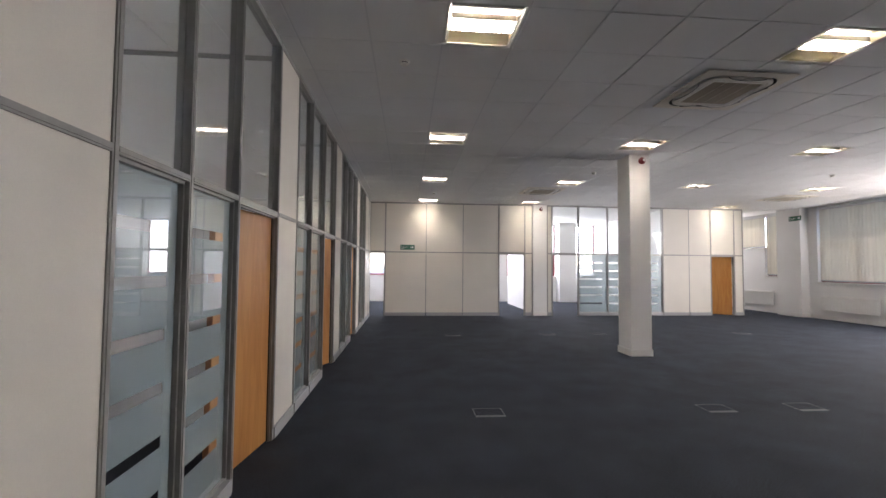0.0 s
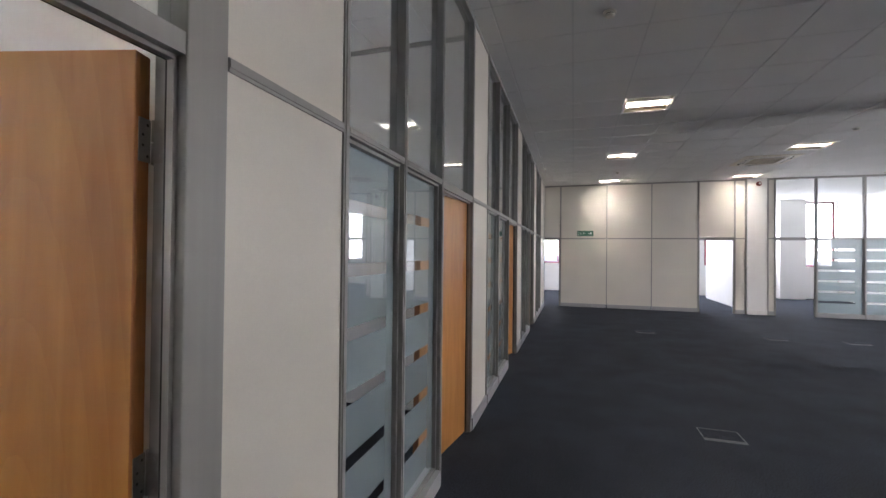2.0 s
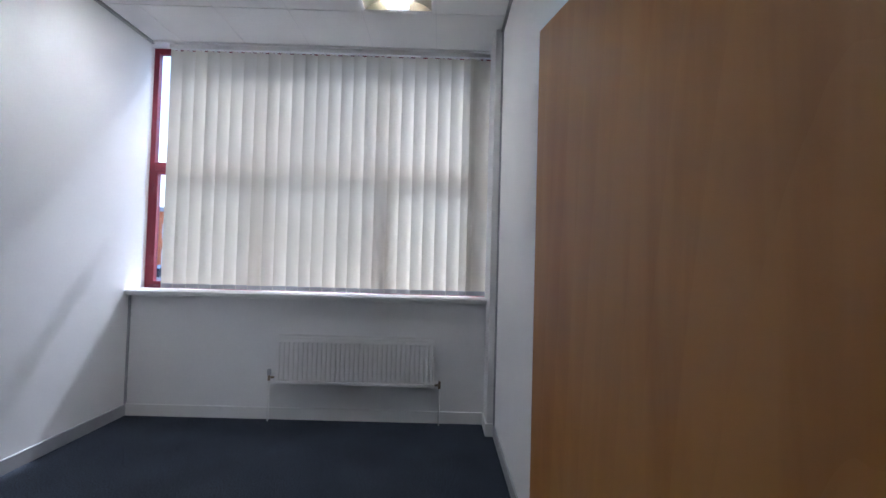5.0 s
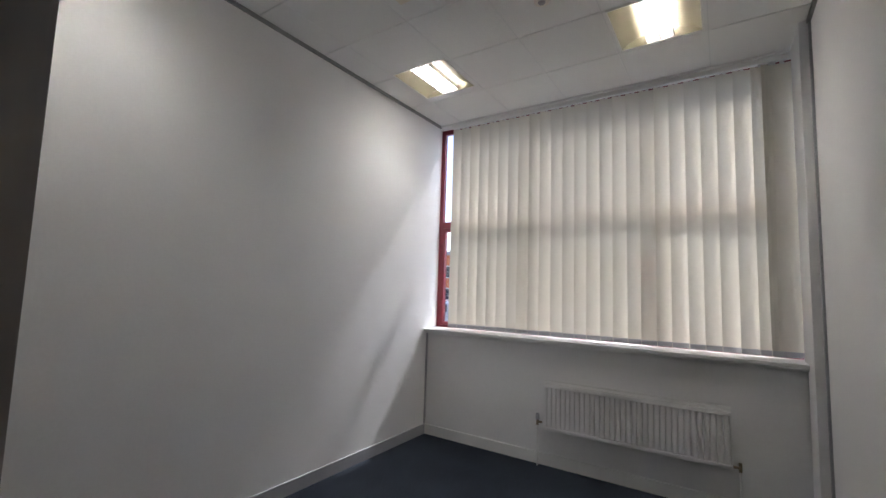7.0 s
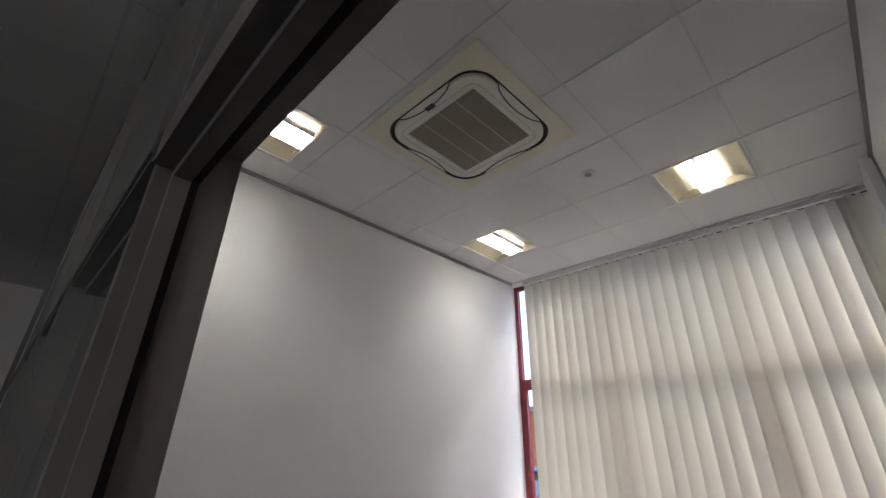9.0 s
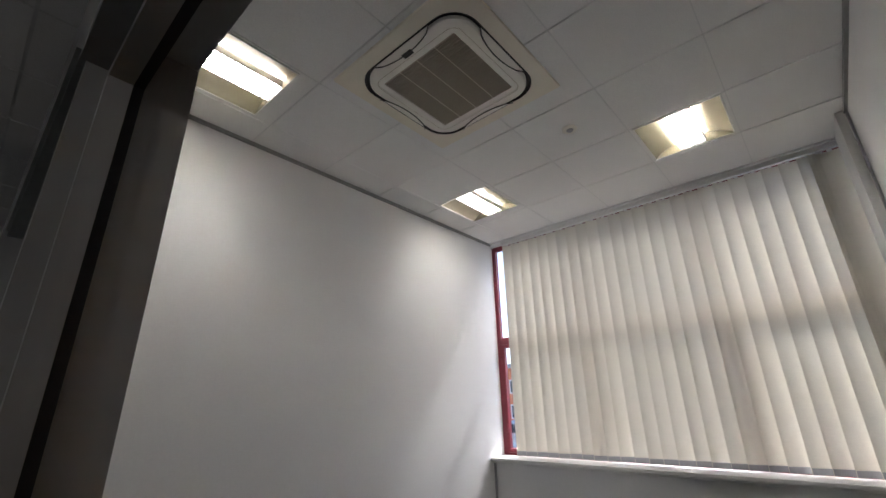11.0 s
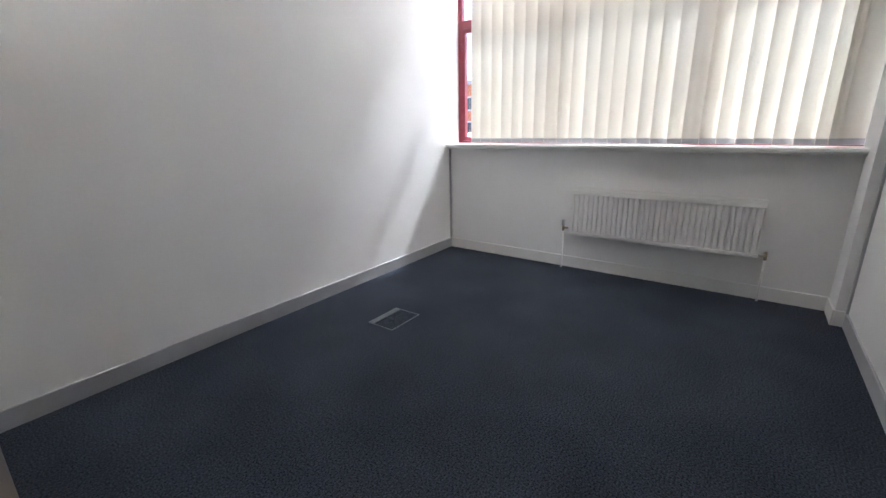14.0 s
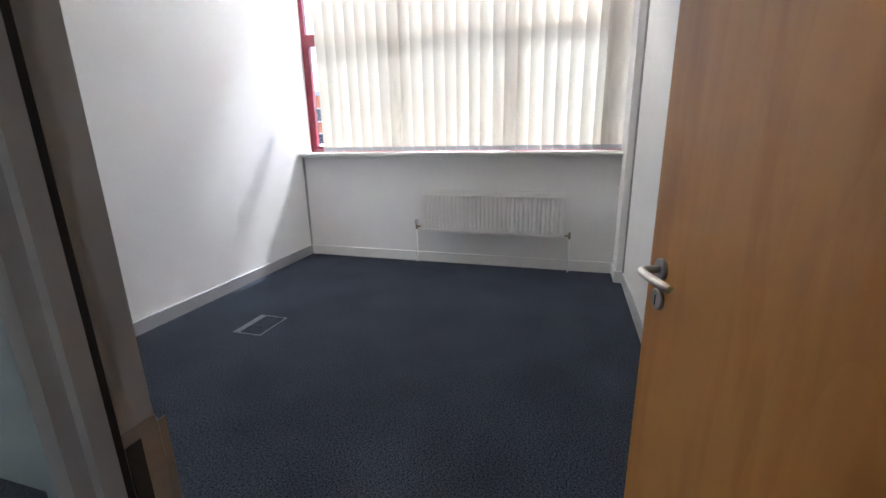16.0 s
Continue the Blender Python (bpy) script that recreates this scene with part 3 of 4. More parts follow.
n = 0
for a, b, z0, z1 in west_openings:
    n += 1
    m = put_window(n, "west", a, b, z0, z1, 3)
    if (a, b, z0, z1) == OFFICE_WIN:
        vertical_blind(3.238, 2.444, m @ pose(0.225, 0.03, 2.482), 25, "closed cream fabric vertical blind in the office window", 17, 0.1222)
    else:
        # Unseen blinds, added here; their turn sets how bright the side rooms get.
        vertical_blind(b - a - 0.1, 2.385, m @ pose(0.05, 0.03, 2.45), int((b - a) / 0.112), "half-turned cream fabric vertical blind", 52 if a > 0 else 14)
for a, b, z0, z1 in north_openings:
    n += 1
    put_window(n, "north", a, b, z0, z1, 1 if b - a < 1.2 else 2)
    # Area lamp added inside each north opening to lighten the far rooms.
    fill = new("north_fill", bpy.data.lights.new("north_fill", "AREA"))
    fill.data.shape, fill.data.size, fill.data.size_y = "RECTANGLE", b - a - 0.16, z1 - z0 - 0.16
    fill.data.energy, fill.data.color = 6.2 * (b - a), (1.0, 0.98, 0.95)
    fill.matrix_world = pose((a + b) / 2, NORTH + 0.10, (z0 + z1) / 2, -90, 0, 0)
for a, b, z0, z1 in east_openings:
    n += 1
    m = put_window(n, "east", a, b, z0, z1, 1 if b - a < 2 else 3)
    # Added area lamps in these openings brighten the hall beyond what the sky gives.
    if b > 8:
        fill = new("east_fill", bpy.data.lights.new("east_fill", "AREA"))
        fill.data.shape, fill.data.size, fill.data.size_y = "RECTANGLE", b - a - 0.16, z1 - z0 - 0.16
        fill.data.energy, fill.data.color = (1.7 if a > 9 else 17.0) * (b - a), (1.0, 0.93, 0.83)
        fill.matrix_world = look((EAST + 0.115, (a + b) / 2, (z0 + z1) / 2), (EAST - 1.0, (a + b) / 2, (z0 + z1) / 2 - 0.35))
    # Blinds at b < 6 are unseen, added closed to darken the hall's south end.
    if a > 9 or b < 6:
        vertical_blind(b - a - 0.08, z1 - z0 - 0.06, m @ pose(0.04, 0.06, z1 - z0 - 0.01), int((b - a) / 0.112), "closed cream fabric vertical blind", 7 if z0 < 2 else 16)


# ---- small office trim ----
structure("baseboard_south", boxed((BACK, -0.113, LEFT, LEFT + 0.014, 0, 0.105), bevel=0.002), GREY_TRIM, "grey vinyl skirting", "skirting")
structure("baseboard_north", boxed((-3.804, -0.113, RIGHT - 0.014, RIGHT, 0, 0.105), bevel=0.002), GREY_TRIM, "grey vinyl skirting", "skirting")
structure("wall_under_window", boxed((BACK + 0.001, LINING, LEFT + 0.001, 1.284, 0, 1.148)), WALL, "white painted lining wall under the office window")
structure("baseboard_west", boxed((LINING, LINING + 0.016, LEFT + 0.015, 1.27, 0, 0.11), bevel=0.003), WHITE_GLOSS, "white painted skirting", "skirting")
structure("wall_boxing", boxed((BACK, -3.82, 1.285, RIGHT, 0, CEIL)), WALL, "white boxed pipe casing in the corner", "boxing")
structure("baseboard_boxing", boxed((LINING + 0.016, -3.805, 1.271, 1.284, 0, 0.11), (-3.819, -3.805, 1.285, RIGHT - 0.001, 0, 0.11)), WHITE_GLOSS, "white painted skirting on the casing", "skirting")
structure("trim_corner", boxed((LINING + 0.001, LINING + 0.022, LEFT + 0.001, LEFT + 0.014, 0.111, 1.13)), GREY_TRIM, "grey corner trim strip", "trim")
structure("trim_boxing", boxed((-3.819, -3.785, RIGHT - 0.014, RIGHT - 0.001, 0.106, CEIL - 0.03)), GREY_TRIM, "grey corner trim strip", "trim")
structure("trim_ceiling", boxed((BACK + 0.001, -0.09, LEFT, LEFT + 0.022, CEIL - 0.028, CEIL - 0.002), (-3.81, -0.09, RIGHT - 0.022, RIGHT, CEIL - 0.028, CEIL - 0.002)), GREY, "grey perimeter ceiling trim", "trim")
for k, y in enumerate((4.45, 7.5, 10.45, 13.0)):
    structure("trim_side_room_%d" % (k + 1), boxed((BACK + 0.001, -0.101, y - 0.022, y - 0.001, CEIL - 0.045, CEIL - 0.002), (BACK + 0.001, -0.101, y + 0.101, y + 0.122, CEIL - 0.045, CEIL - 0.002)), GREY, "grey perimeter ceiling trim", "trim")
structure("trim_window_head", boxed((BACK - 0.002, BACK + 0.02, LEFT + 0.023, 1.284, CEIL - 0.020, CEIL - 0.002)), WHITE_GLOSS, "white perimeter ceiling angle", "trim")
structure("trim_reveal", boxed((BACK - 0.124, BACK - 0.01, -2.159, -2.154, 1.185, 3.633)), WHITE_GLOSS, "white window reveal lining", "trim")


# ---- doors: origin at the hinge pin, leaf along local -x, its hall face towards -y ----
F0, F1 = -0.050, -0.006


def lever_handle(parent, x, z, y, s):
    bm = bmesh.new()
    disc(bm, (x, y, z), (0, s, 0), [(0, 0.025), (0.007, 0.025), (0.009, 0.0225)])
    part("rose", bm, STEEL, parent, "brushed steel handle rose")
    bm = bmesh.new()
    pts = [(x, y + s * 0.009, z), (x, y + s * 0.034, z), (x + 0.003, y + s * 0.044, z), (x + 0.011, y + s * 0.051, z), (x + 0.024, y + s * 0.054, z),
           (x + 0.055, y + s * 0.053, z - 0.001), (x + 0.105, y + s * 0.048, z - 0.002), (x + 0.126, y + s * 0.045, z - 0.002), (x + 0.129, y + s * 0.0445, z - 0.002)]
    tube(bm, pts, [0.0092] * 7 + [0.0088, 0.0065], 14)
    part("lever", bm, STEEL, parent, "brushed steel lever")
    bm = bmesh.new()
    disc(bm, (x, y, z - 0.072), (0, s, 0), [(0, 0.025), (0.007, 0.025), (0.009, 0.0225)])
    part("escutcheon", bm, STEEL, parent, "round steel keyhole escutcheon")
    a, b = sorted((y + s * 0.0085, y + s * 0.0095))
    # A dark slab on the uncut escutcheon gives the shade inside the keyhole.
    part("keyhole", boxed((x - 0.003, x + 0.003, a, b, z - 0.086, z - 0.062)), DARK, parent)


def door(name, hinge, angle, width=0.825, label="beech veneered office door standing open", height=1.996):
    d = thing(name, label, "door", "office doors", kind="structure", at=pose(*hinge, 0.008, 0, 0, angle))
    leaf = part("leaf", boxed((-width, -0.004, F0, F1, 0, height), bevel=0.0015), WOOD, d, "orange beech veneer leaf")
    part("lipping", boxed((-width - 0.0015, -width, F0 + 0.001, F1 - 0.001, 0.002, height - 0.002), (-0.004, -0.0025, F0 + 0.001, F1 - 0.001, 0.002, height - 0.002)), WOOD_EDGE, d, "darker timber edge")
    lever_handle(leaf, -width + 0.062, 1.046, F0, -1)
    lever_handle(leaf, -width + 0.062, 1.046, F1, 1)
    for z in (0.22, 1.03, 1.80):
        bm = boxed((-0.0026, -0.0006, -0.040, -0.004, z - 0.05, z + 0.05))
        tube(bm, [(0.003, 0.003, z - 0.052), (0.003, 0.003, z - 0.002)], 0.0065, 10)
        tube(bm, [(0.003, 0.003, z + 0.002), (0.003, 0.003, z + 0.052)], 0.0065, 10)
        h = part("hinge", bm, HINGE_STEEL, d, "dull steel butt hinge")
        sc = bmesh.new()
        for dz in (-0.036, -0.012, 0.012, 0.036):
            disc(sc, (-0.0006, -0.014 if abs(dz) > 0.02 else -0.028, z + dz), (1, 0, 0), [(0, 0.0035), (0.0006, 0.0035)], 8)
        part("screw", sc, DARK, h)
    return d


first_door = door("door_1", (-0.100, 1.270), 14.4, 0.81, "beech veneered office door standing wide open")
for z in (0.22, 1.03, 1.80):
    bm = boxed((0.006, 0.044, -0.0022, -0.0002, z - 0.05, z + 0.05))
    for dz in (-0.036, 0.036):
        disc(bm, (0.024, -0.0022, z + dz), (0, -1, 0), [(0, 0.004), (0.0008, 0.0035)], 8)
    flap = part("frame_hinge_leaf", bm, HINGE_STEEL, first_door, "hinge leaf on the grey frame")
    flap.matrix_local = pose(0, 0, 0, 0, 0, -14.4)
door("door_2", (-0.098, 4.134), 82, 0.86, "beech veneered office door standing ajar")
door("door_3", (-0.098, 7.204), 64, 0.84, "beech veneered office door standing ajar")
door("door_4", (-0.098, 10.144), 40, 0.82, "beech veneered office door standing half open")
door("door_5", (12.344, FAR + 0.105), -40, 0.80, "beech veneered office door standing half open")
strike = thing("strike_plate", "grey metal lock strike on the door jamb", "strike plate")
part("plate", boxed((-0.0925, -0.052, 0.3982, 0.4000, 0.90, 1.068), bevel=0.0008), HINGE_STEEL, strike, "bent steel strike plate")
lip = bmesh.new()
tube(lip, [(-0.0925, 0.3985, 0.93), (-0.0925, 0.3985, 1.062)], 0.0018, 8)
box(lip, -0.104, -0.0925, 0.3972, 0.3988, 0.925, 1.058, bevel=0.0007)
part("lip", lip, HINGE_STEEL, strike, "projecting latch lip")
# No hole is cut; its shade is a thin dark slab on the plate.
part("latch_hole", boxed((-0.072, -0.055, 0.4001, 0.4006, 0.97, 1.052)), DARK, strike)


# ---- ceiling fittings ----
def ceiling_light_source(half, lit, on=True):
    """A lay-in fitting: curved side reflectors either side of a louvred pair of tubes; the tubes run along local y."""
    light = thing("ceiling_light", "square recessed ceiling light with %s louvred tubes" % ("twin lit" if on else "twin unlit"), "ceiling light", "ceiling lights")
    h, lw = half, 0.095
    part("frame", boxed((-h, h, -h, -h + 0.010, -0.003, 0.06), (-h, h, h - 0.010, h, -0.003, 0.06), (-h, -h + 0.010, -h + 0.010, h - 0.010, -0.003, 0.06), (h - 0.010, h, -h + 0.010, h - 0.010, -0.003, 0.06)), WHITE_GLOSS, light, "white pressed metal rim")
    part("back_tray", boxed((-h, h, -h, h, 0.098, 0.104)), WHITE_GLOSS, light)
    for s in (-1, 1):
        bm = bmesh.new()
        rows = 8
        prev = None
        for k in range(rows + 1):
            t = k / rows
            x = s * (lw + (h - 0.010 - lw) * t)
            z = 0.004 + 0.075 * math.cos(t * math.pi / 2) ** 0.8
            cur = [bm.verts.new((x, -h + 0.010, z)), bm.verts.new((x, h - 0.010, z))]
            if prev:
                bm.faces.new((prev[0], prev[1], cur[1], cur[0])).smooth = True
            prev = cur
        part("reflector", bm, REFLECTOR, light, "cream curved reflector wing")
        for e in (-1, 1):
            bm = bmesh.new()
            pts = []
            for k in range(rows + 1):
                t = k / rows
                pts.append((s * (lw + (h - 0.011 - lw) * t), e * (h - 0.011), 0.002 + 0.075 * math.cos(t * math.pi / 2) ** 0.8))
            lower = [bm.verts.new((p[0], p[1], 0.0)) for p in pts]
            upper = [bm.verts.new(p) for p in pts]
            for k in range(rows):
                bm.faces.new((lower[k], lower[k + 1], upper[k + 1], upper[k]))
            part("reflector_end", bm, REFLECTOR, light)
    for x in (-0.048, 0.048):
        bm = bmesh.new()
        tube(bm, [(x, -h + 0.03, 0.055), (x, h - 0.03, 0.055)], 0.014, 10)
        part("tube", bm, lit, light, "lit fluorescent tube" if on else "unlit fluorescent tube")
    bm = boxed((-lw, -lw + 0.004, -h + 0.010, h - 0.010, 0.010, 0.065), (lw - 0.004, lw, -h + 0.010, h - 0.010, 0.010, 0.065), (-0.004, 0.004, -h + 0.010, h - 0.010, 0.014, 0.045))
    for k in range(14):
        y = -h + 0.025 + k * (2 * h - 0.05) / 13
        box(bm, -lw + 0.004, -0.004, y - 0.003, y + 0.003, 0.010, 0.036)
        box(bm, 0.004, lw - 0.004, y - 0.003, y + 0.003, 0.010, 0.036)
    part("louvre", bm, LOUVRE, light, "bright mirror louvre")
    return light


first = ceiling_light_source(L2 - 0.003, OFFICE_TUBE)
first.matrix_world = pose(ROOM_LIGHTS[0][0], ROOM_LIGHTS[0][1], CEIL, 0, 0, 90)
for x, y in ROOM_LIGHTS[1:]:
    copy_thing(first, pose(x, y, CEIL, 0, 0, 90))
hall_first = ceiling_light_source(L2 - 0.003, TUBE)
hall_first.matrix_world = pose(HALL_LIGHTS[2][0], HALL_LIGHTS[2][1], CEIL, 0, 0, 90)
for x, y in HALL_LIGHTS[1:]:
    if y > 0 and (x, y) != HALL_LIGHTS[2]:
        copy_thing(hall_first, pose(x, y, CEIL, 0, 0, 90))
dark_first = ceiling_light_source(L2 - 0.003, UNLIT_TUBE, False)
dark_first.matrix_world = pose(HALL_LIGHTS[0][0], HALL_LIGHTS[0][1], CEIL, 0, 0, 90)
for x, y in HALL_LIGHTS[1:]:
    if y < 0:
        copy_thing(dark_first, pose(x, y, CEIL, 0, 0, 90))


def rounded_loop(half, corner, n=8, bulge=0.0):
    pts = []
    for q in range(4):
        cx, cy = [(1, 1), (-1, 1), (-1, -1), (1, -1)][q]
        for k in range(n + 1):
            t = math.pi / 2 * (q + k / n)
            pts.append((cx * (half - corner) + corner * math.cos(t), cy * (half - corner) + corner * math.sin(t)))
    return pts


def loops_mesh(loops):
    """Bridges closed loops of equal length, each (points, z)."""
    bm = bmesh.new()
    rings = [[bm.verts.new((x, y, z)) for x, y in pts] for pts, z in loops]
    k = len(rings[0])
    for r, s in zip(rings, rings[1:]):
        for i in range(k):
            bm.faces.new((r[i], r[(i + 1) % k], s[(i + 1) % k], s[i])).smooth = False
    return bm, rings


def cassette(at, group="air conditioning cassettes"):
    ac = thing("air_conditioner", "white ceiling cassette air conditioner with square grille", "air conditioner", group, at=at)
    h = 0.515
    bm, rings = loops_mesh([(rounded_loop(h, 0.008), 0.0), (rounded_loop(h - 0.004, 0.008), -0.012), (rounded_loop(0.425, 0.17), -0.016)])
    part("surround", bm, AC_CREAM, ac, "flat cream surround plate")
    bm, rings = loops_mesh([(rounded_loop(0.425, 0.17), -0.016), (rounded_loop(0.420, 0.168), 0.02), (rounded_loop(0.395, 0.15), 0.02), (rounded_loop(0.395, 0.15), -0.012)])
    part("shadow_slot", bm, DARK, ac, "dark curved air slot")
    bm, rings = loops_mesh([(rounded_loop(0.398, 0.155), 0.0), (rounded_loop(0.395, 0.15), -0.022), (rounded_loop(0.385, 0.145), -0.028), (rounded_loop(0.330, 0.05), -0.030), (rounded_loop(0.326, 0.05), -0.026), (rounded_loop(0.310, 0.04), -0.026), (rounded_loop(0.290, 0.01), -0.026), (rounded_loop(0.290, 0.01), -0.005)])
    bm.faces.new(rings[-1])
    part("panel", bm, AC_WHITE, ac, "rounded white panel")
    for q in range(4):
        r = Matrix.Rotation(q * math.pi / 2, 4, "Z")
        bm = bmesh.new()
        top, low = [], []
        for k in range(13):
            t = k / 12
            x = -0.215 + 0.43 * t
            top.append(bm.verts.new(r @ Vector((x, 0.416, -0.020))))
            low.append(bm.verts.new(r @ Vector((x, 0.416 - 0.050 * math.sin(math.pi * t) ** 0.6, -0.031))))
        for k in range(12):
            bm.faces.new((low[k], low[k + 1], top[k + 1], top[k]))
        part("louvre_flap", bm, AC_WHITE, ac, "closed white air flap")
        # Shade of the gap round the flap, laid on as a solid dark bead.
        bm = bmesh.new()
        tube(bm, [r @ Vector((-0.215 + 0.43 * k / 12, 0.416 - 0.052 * math.sin(math.pi * k / 12) ** 0.6, -0.031)) for k in range(13)], 0.004, 6)
        part("flap_gap", bm, DARK, ac, "dark bead drawn for the shade in the flap gap")
    bm = bmesh.new()
    for k in range(34):
        y = -0.284 + k * 0.568 / 33
        box(bm, -0.286, 0.286, y - 0.0035, y + 0.0035, -0.026, -0.012)
    part("grille", bm, AC_GRILLE, ac, "brown-grey slatted intake grille")
    for k in range(1, 4):
        x = -0.286 + k * 0.143
        part("grille_rib", boxed((x - 0.003, x + 0.003, -0.286, 0.286, -0.0275, -0.0262)), AC_CREAM, ac, "pale cross rib")
    seam, _ = loops_mesh([(rounded_loop(0.3345, 0.062), -0.0302), (rounded_loop(0.3315, 0.060), -0.0306)])
    part("panel_seam", seam, AC_GRILLE, ac, "fine seam round the grille frame")
    part("backing", boxed((-0.290, 0.290, -0.290, 0.290, -0.0049, 0.0)), DARK, ac)
    part("badge", boxed((-0.036, 0.036, 0.343, 0.377, -0.0335, -0.028), bevel=0.002), DARK, ac, "small dark receiver badge")
    return ac


cassette(pose(*ROOM_AC, CEIL - 0.002, 0, 0, -90))
for x, y in HALL_ACS:
    cassette(pose(x, y, CEIL - 0.002, 0, 0, 0))


def smoke_detector(x, y, scale=1.0):
    d = thing("smoke_detector", "white round smoke detector on the ceiling", "smoke detector", "smoke detectors", at=pose(x, y, CEIL - 0.001))
    part("base", disc(bmesh.new(), (0, 0, 0), (0, 0, -1), [(0, 0.055 * scale), (0.012, 0.055 * scale), (0.016, 0.050 * scale)]), AC_WHITE, d)
    part("chamber_vent", disc(bmesh.new(), (0, 0, -0.016), (0, 0, -1), [(0, 0.036 * scale), (0.010, 0.036 * scale)]), DARK, d, "dark vent ring")
    part("cap", disc(bmesh.new(), (0, 0, -0.026), (0, 0, -1), [(0, 0.042 * scale), (0.010, 0.040 * scale), (0.018, 0.026 * scale)]), AC_WHITE, d)


for p in ((1.13, 4.40), (5.2, 9.0), (1.9, 12.0), (10.4, 8.6)):
    smoke_detector(*p)
det = thing("smoke_detector", "small flush white detector in the office ceiling", "smoke detector", "smoke detectors", at=pose(-2.655, -0.215, CEIL - 0.001))
part("base", disc(bmesh.new(), (0, 0, 0), (0, 0, -1), [(0, 0.056), (0.008, 0.053), (0.011, 0.034)]), AC_WHITE, det)
part("lens", disc(bmesh.new(), (0, 0, -0.011), (0, 0, -1), [(0, 0.027), (0.008, 0.021), (0.011, 0.010)]), WEIGHT, det, "grey domed lens")


# ---- column ----
COL = (5.19, 5.58, 7.50, 7.95)
col = tagged(part("column", boxed((COL[0], COL[1], COL[2], COL[3], 0, CEIL), bevel=0.006), WALL), "square white painted column in the open-plan hall", "column", kind="structure")
part("skirting", boxed((COL[0] - 0.016, COL[1] + 0.016, COL[2] - 0.016, COL[3] + 0.016, 0, 0.115), bevel=0.004), WHITE_GLOSS, col, "white painted skirting")


def sounder(at, mat, label):
    s = thing("alarm_sounder", label, "alarm sounder", "alarm sounders", at=at)
    part("base", disc(bmesh.new(), (0, 0, 0), (0, -1, 0), [(0, 0.062), (0.025, 0.062), (0.03, 0.055)]), mat, s)
    part("dome", disc(bmesh.new(), (0, -0.03, 0), (0, -1, 0), [(0, 0.05), (0.03, 0.045), (0.045, 0.03), (0.05, 0.012)]), mat, s)
    part("lens", disc(bmesh.new(), (0, -0.08, 0), (0, -1, 0), [(0, 0.026), (0.006, 0.02)], 16), SIGN_WHITE, s, "pale centre lens")


sounder(pose(5.42, COL[2], 3.53), RED, "red round alarm sounder at the top of the column")
sounder(pose(5.57, FAR - 0.02, 3.50), RED, "dark red round alarm sounder high on the pier")


def exit_sign(at, label):
    s = thing("exit_sign", label, "exit sign", "exit signs", at=at)
    part("board", boxed((0, 0.46, -0.006, 0, 0, 0.16), bevel=0.001), GREEN, s, "green sign board")
    frame_bars = boxed((0.025, 0.035, -0.0075, -0.006, 0.03, 0.13), (0.035, 0.09, -0.0075, -0.006, 0.03, 0.042))
    part("door_symbol", frame_bars, SIGN_WHITE, s, "white bent bar")
    for bar in ((0.05, 0.12, 0.09, 0.10), (0.085, 0.13, 0.05, 0.07), (0.17, 0.19, 0.05, 0.11), (0.20, 0.235, 0.075, 0.09)):
        part("white_bar", boxed((bar[0], bar[1], -0.0075, -0.006, bar[2], bar[3])), SIGN_WHITE, s)
    arrow = bmesh.new()
    outline = ((0.31, 0.07), (0.37, 0.07), (0.37, 0.035), (0.43, 0.08), (0.37, 0.125), (0.37, 0.09), (0.31, 0.09))
    face = arrow.faces.new([arrow.verts.new((px, -0.0075, pz)) for px, pz in outline])
    solid = bmesh.ops.extrude_face_region(arrow, geom=[face])
    bmesh.ops.translate(arrow, vec=(0, 0.0014, 0), verts=[v for v in solid["geom"] if isinstance(v, bmesh.types.BMVert)])
    part("arrow", arrow, SIGN_WHITE, s, "white arrow")


exit_sign(pose(0.95, FAR + 0.006, 2.11), "green exit sign with a white arrow on the partition")
exit_sign(pose(EAST - 0.302, 13.65, 3.23, 0, 0, -90), "green exit sign high on the white pier")


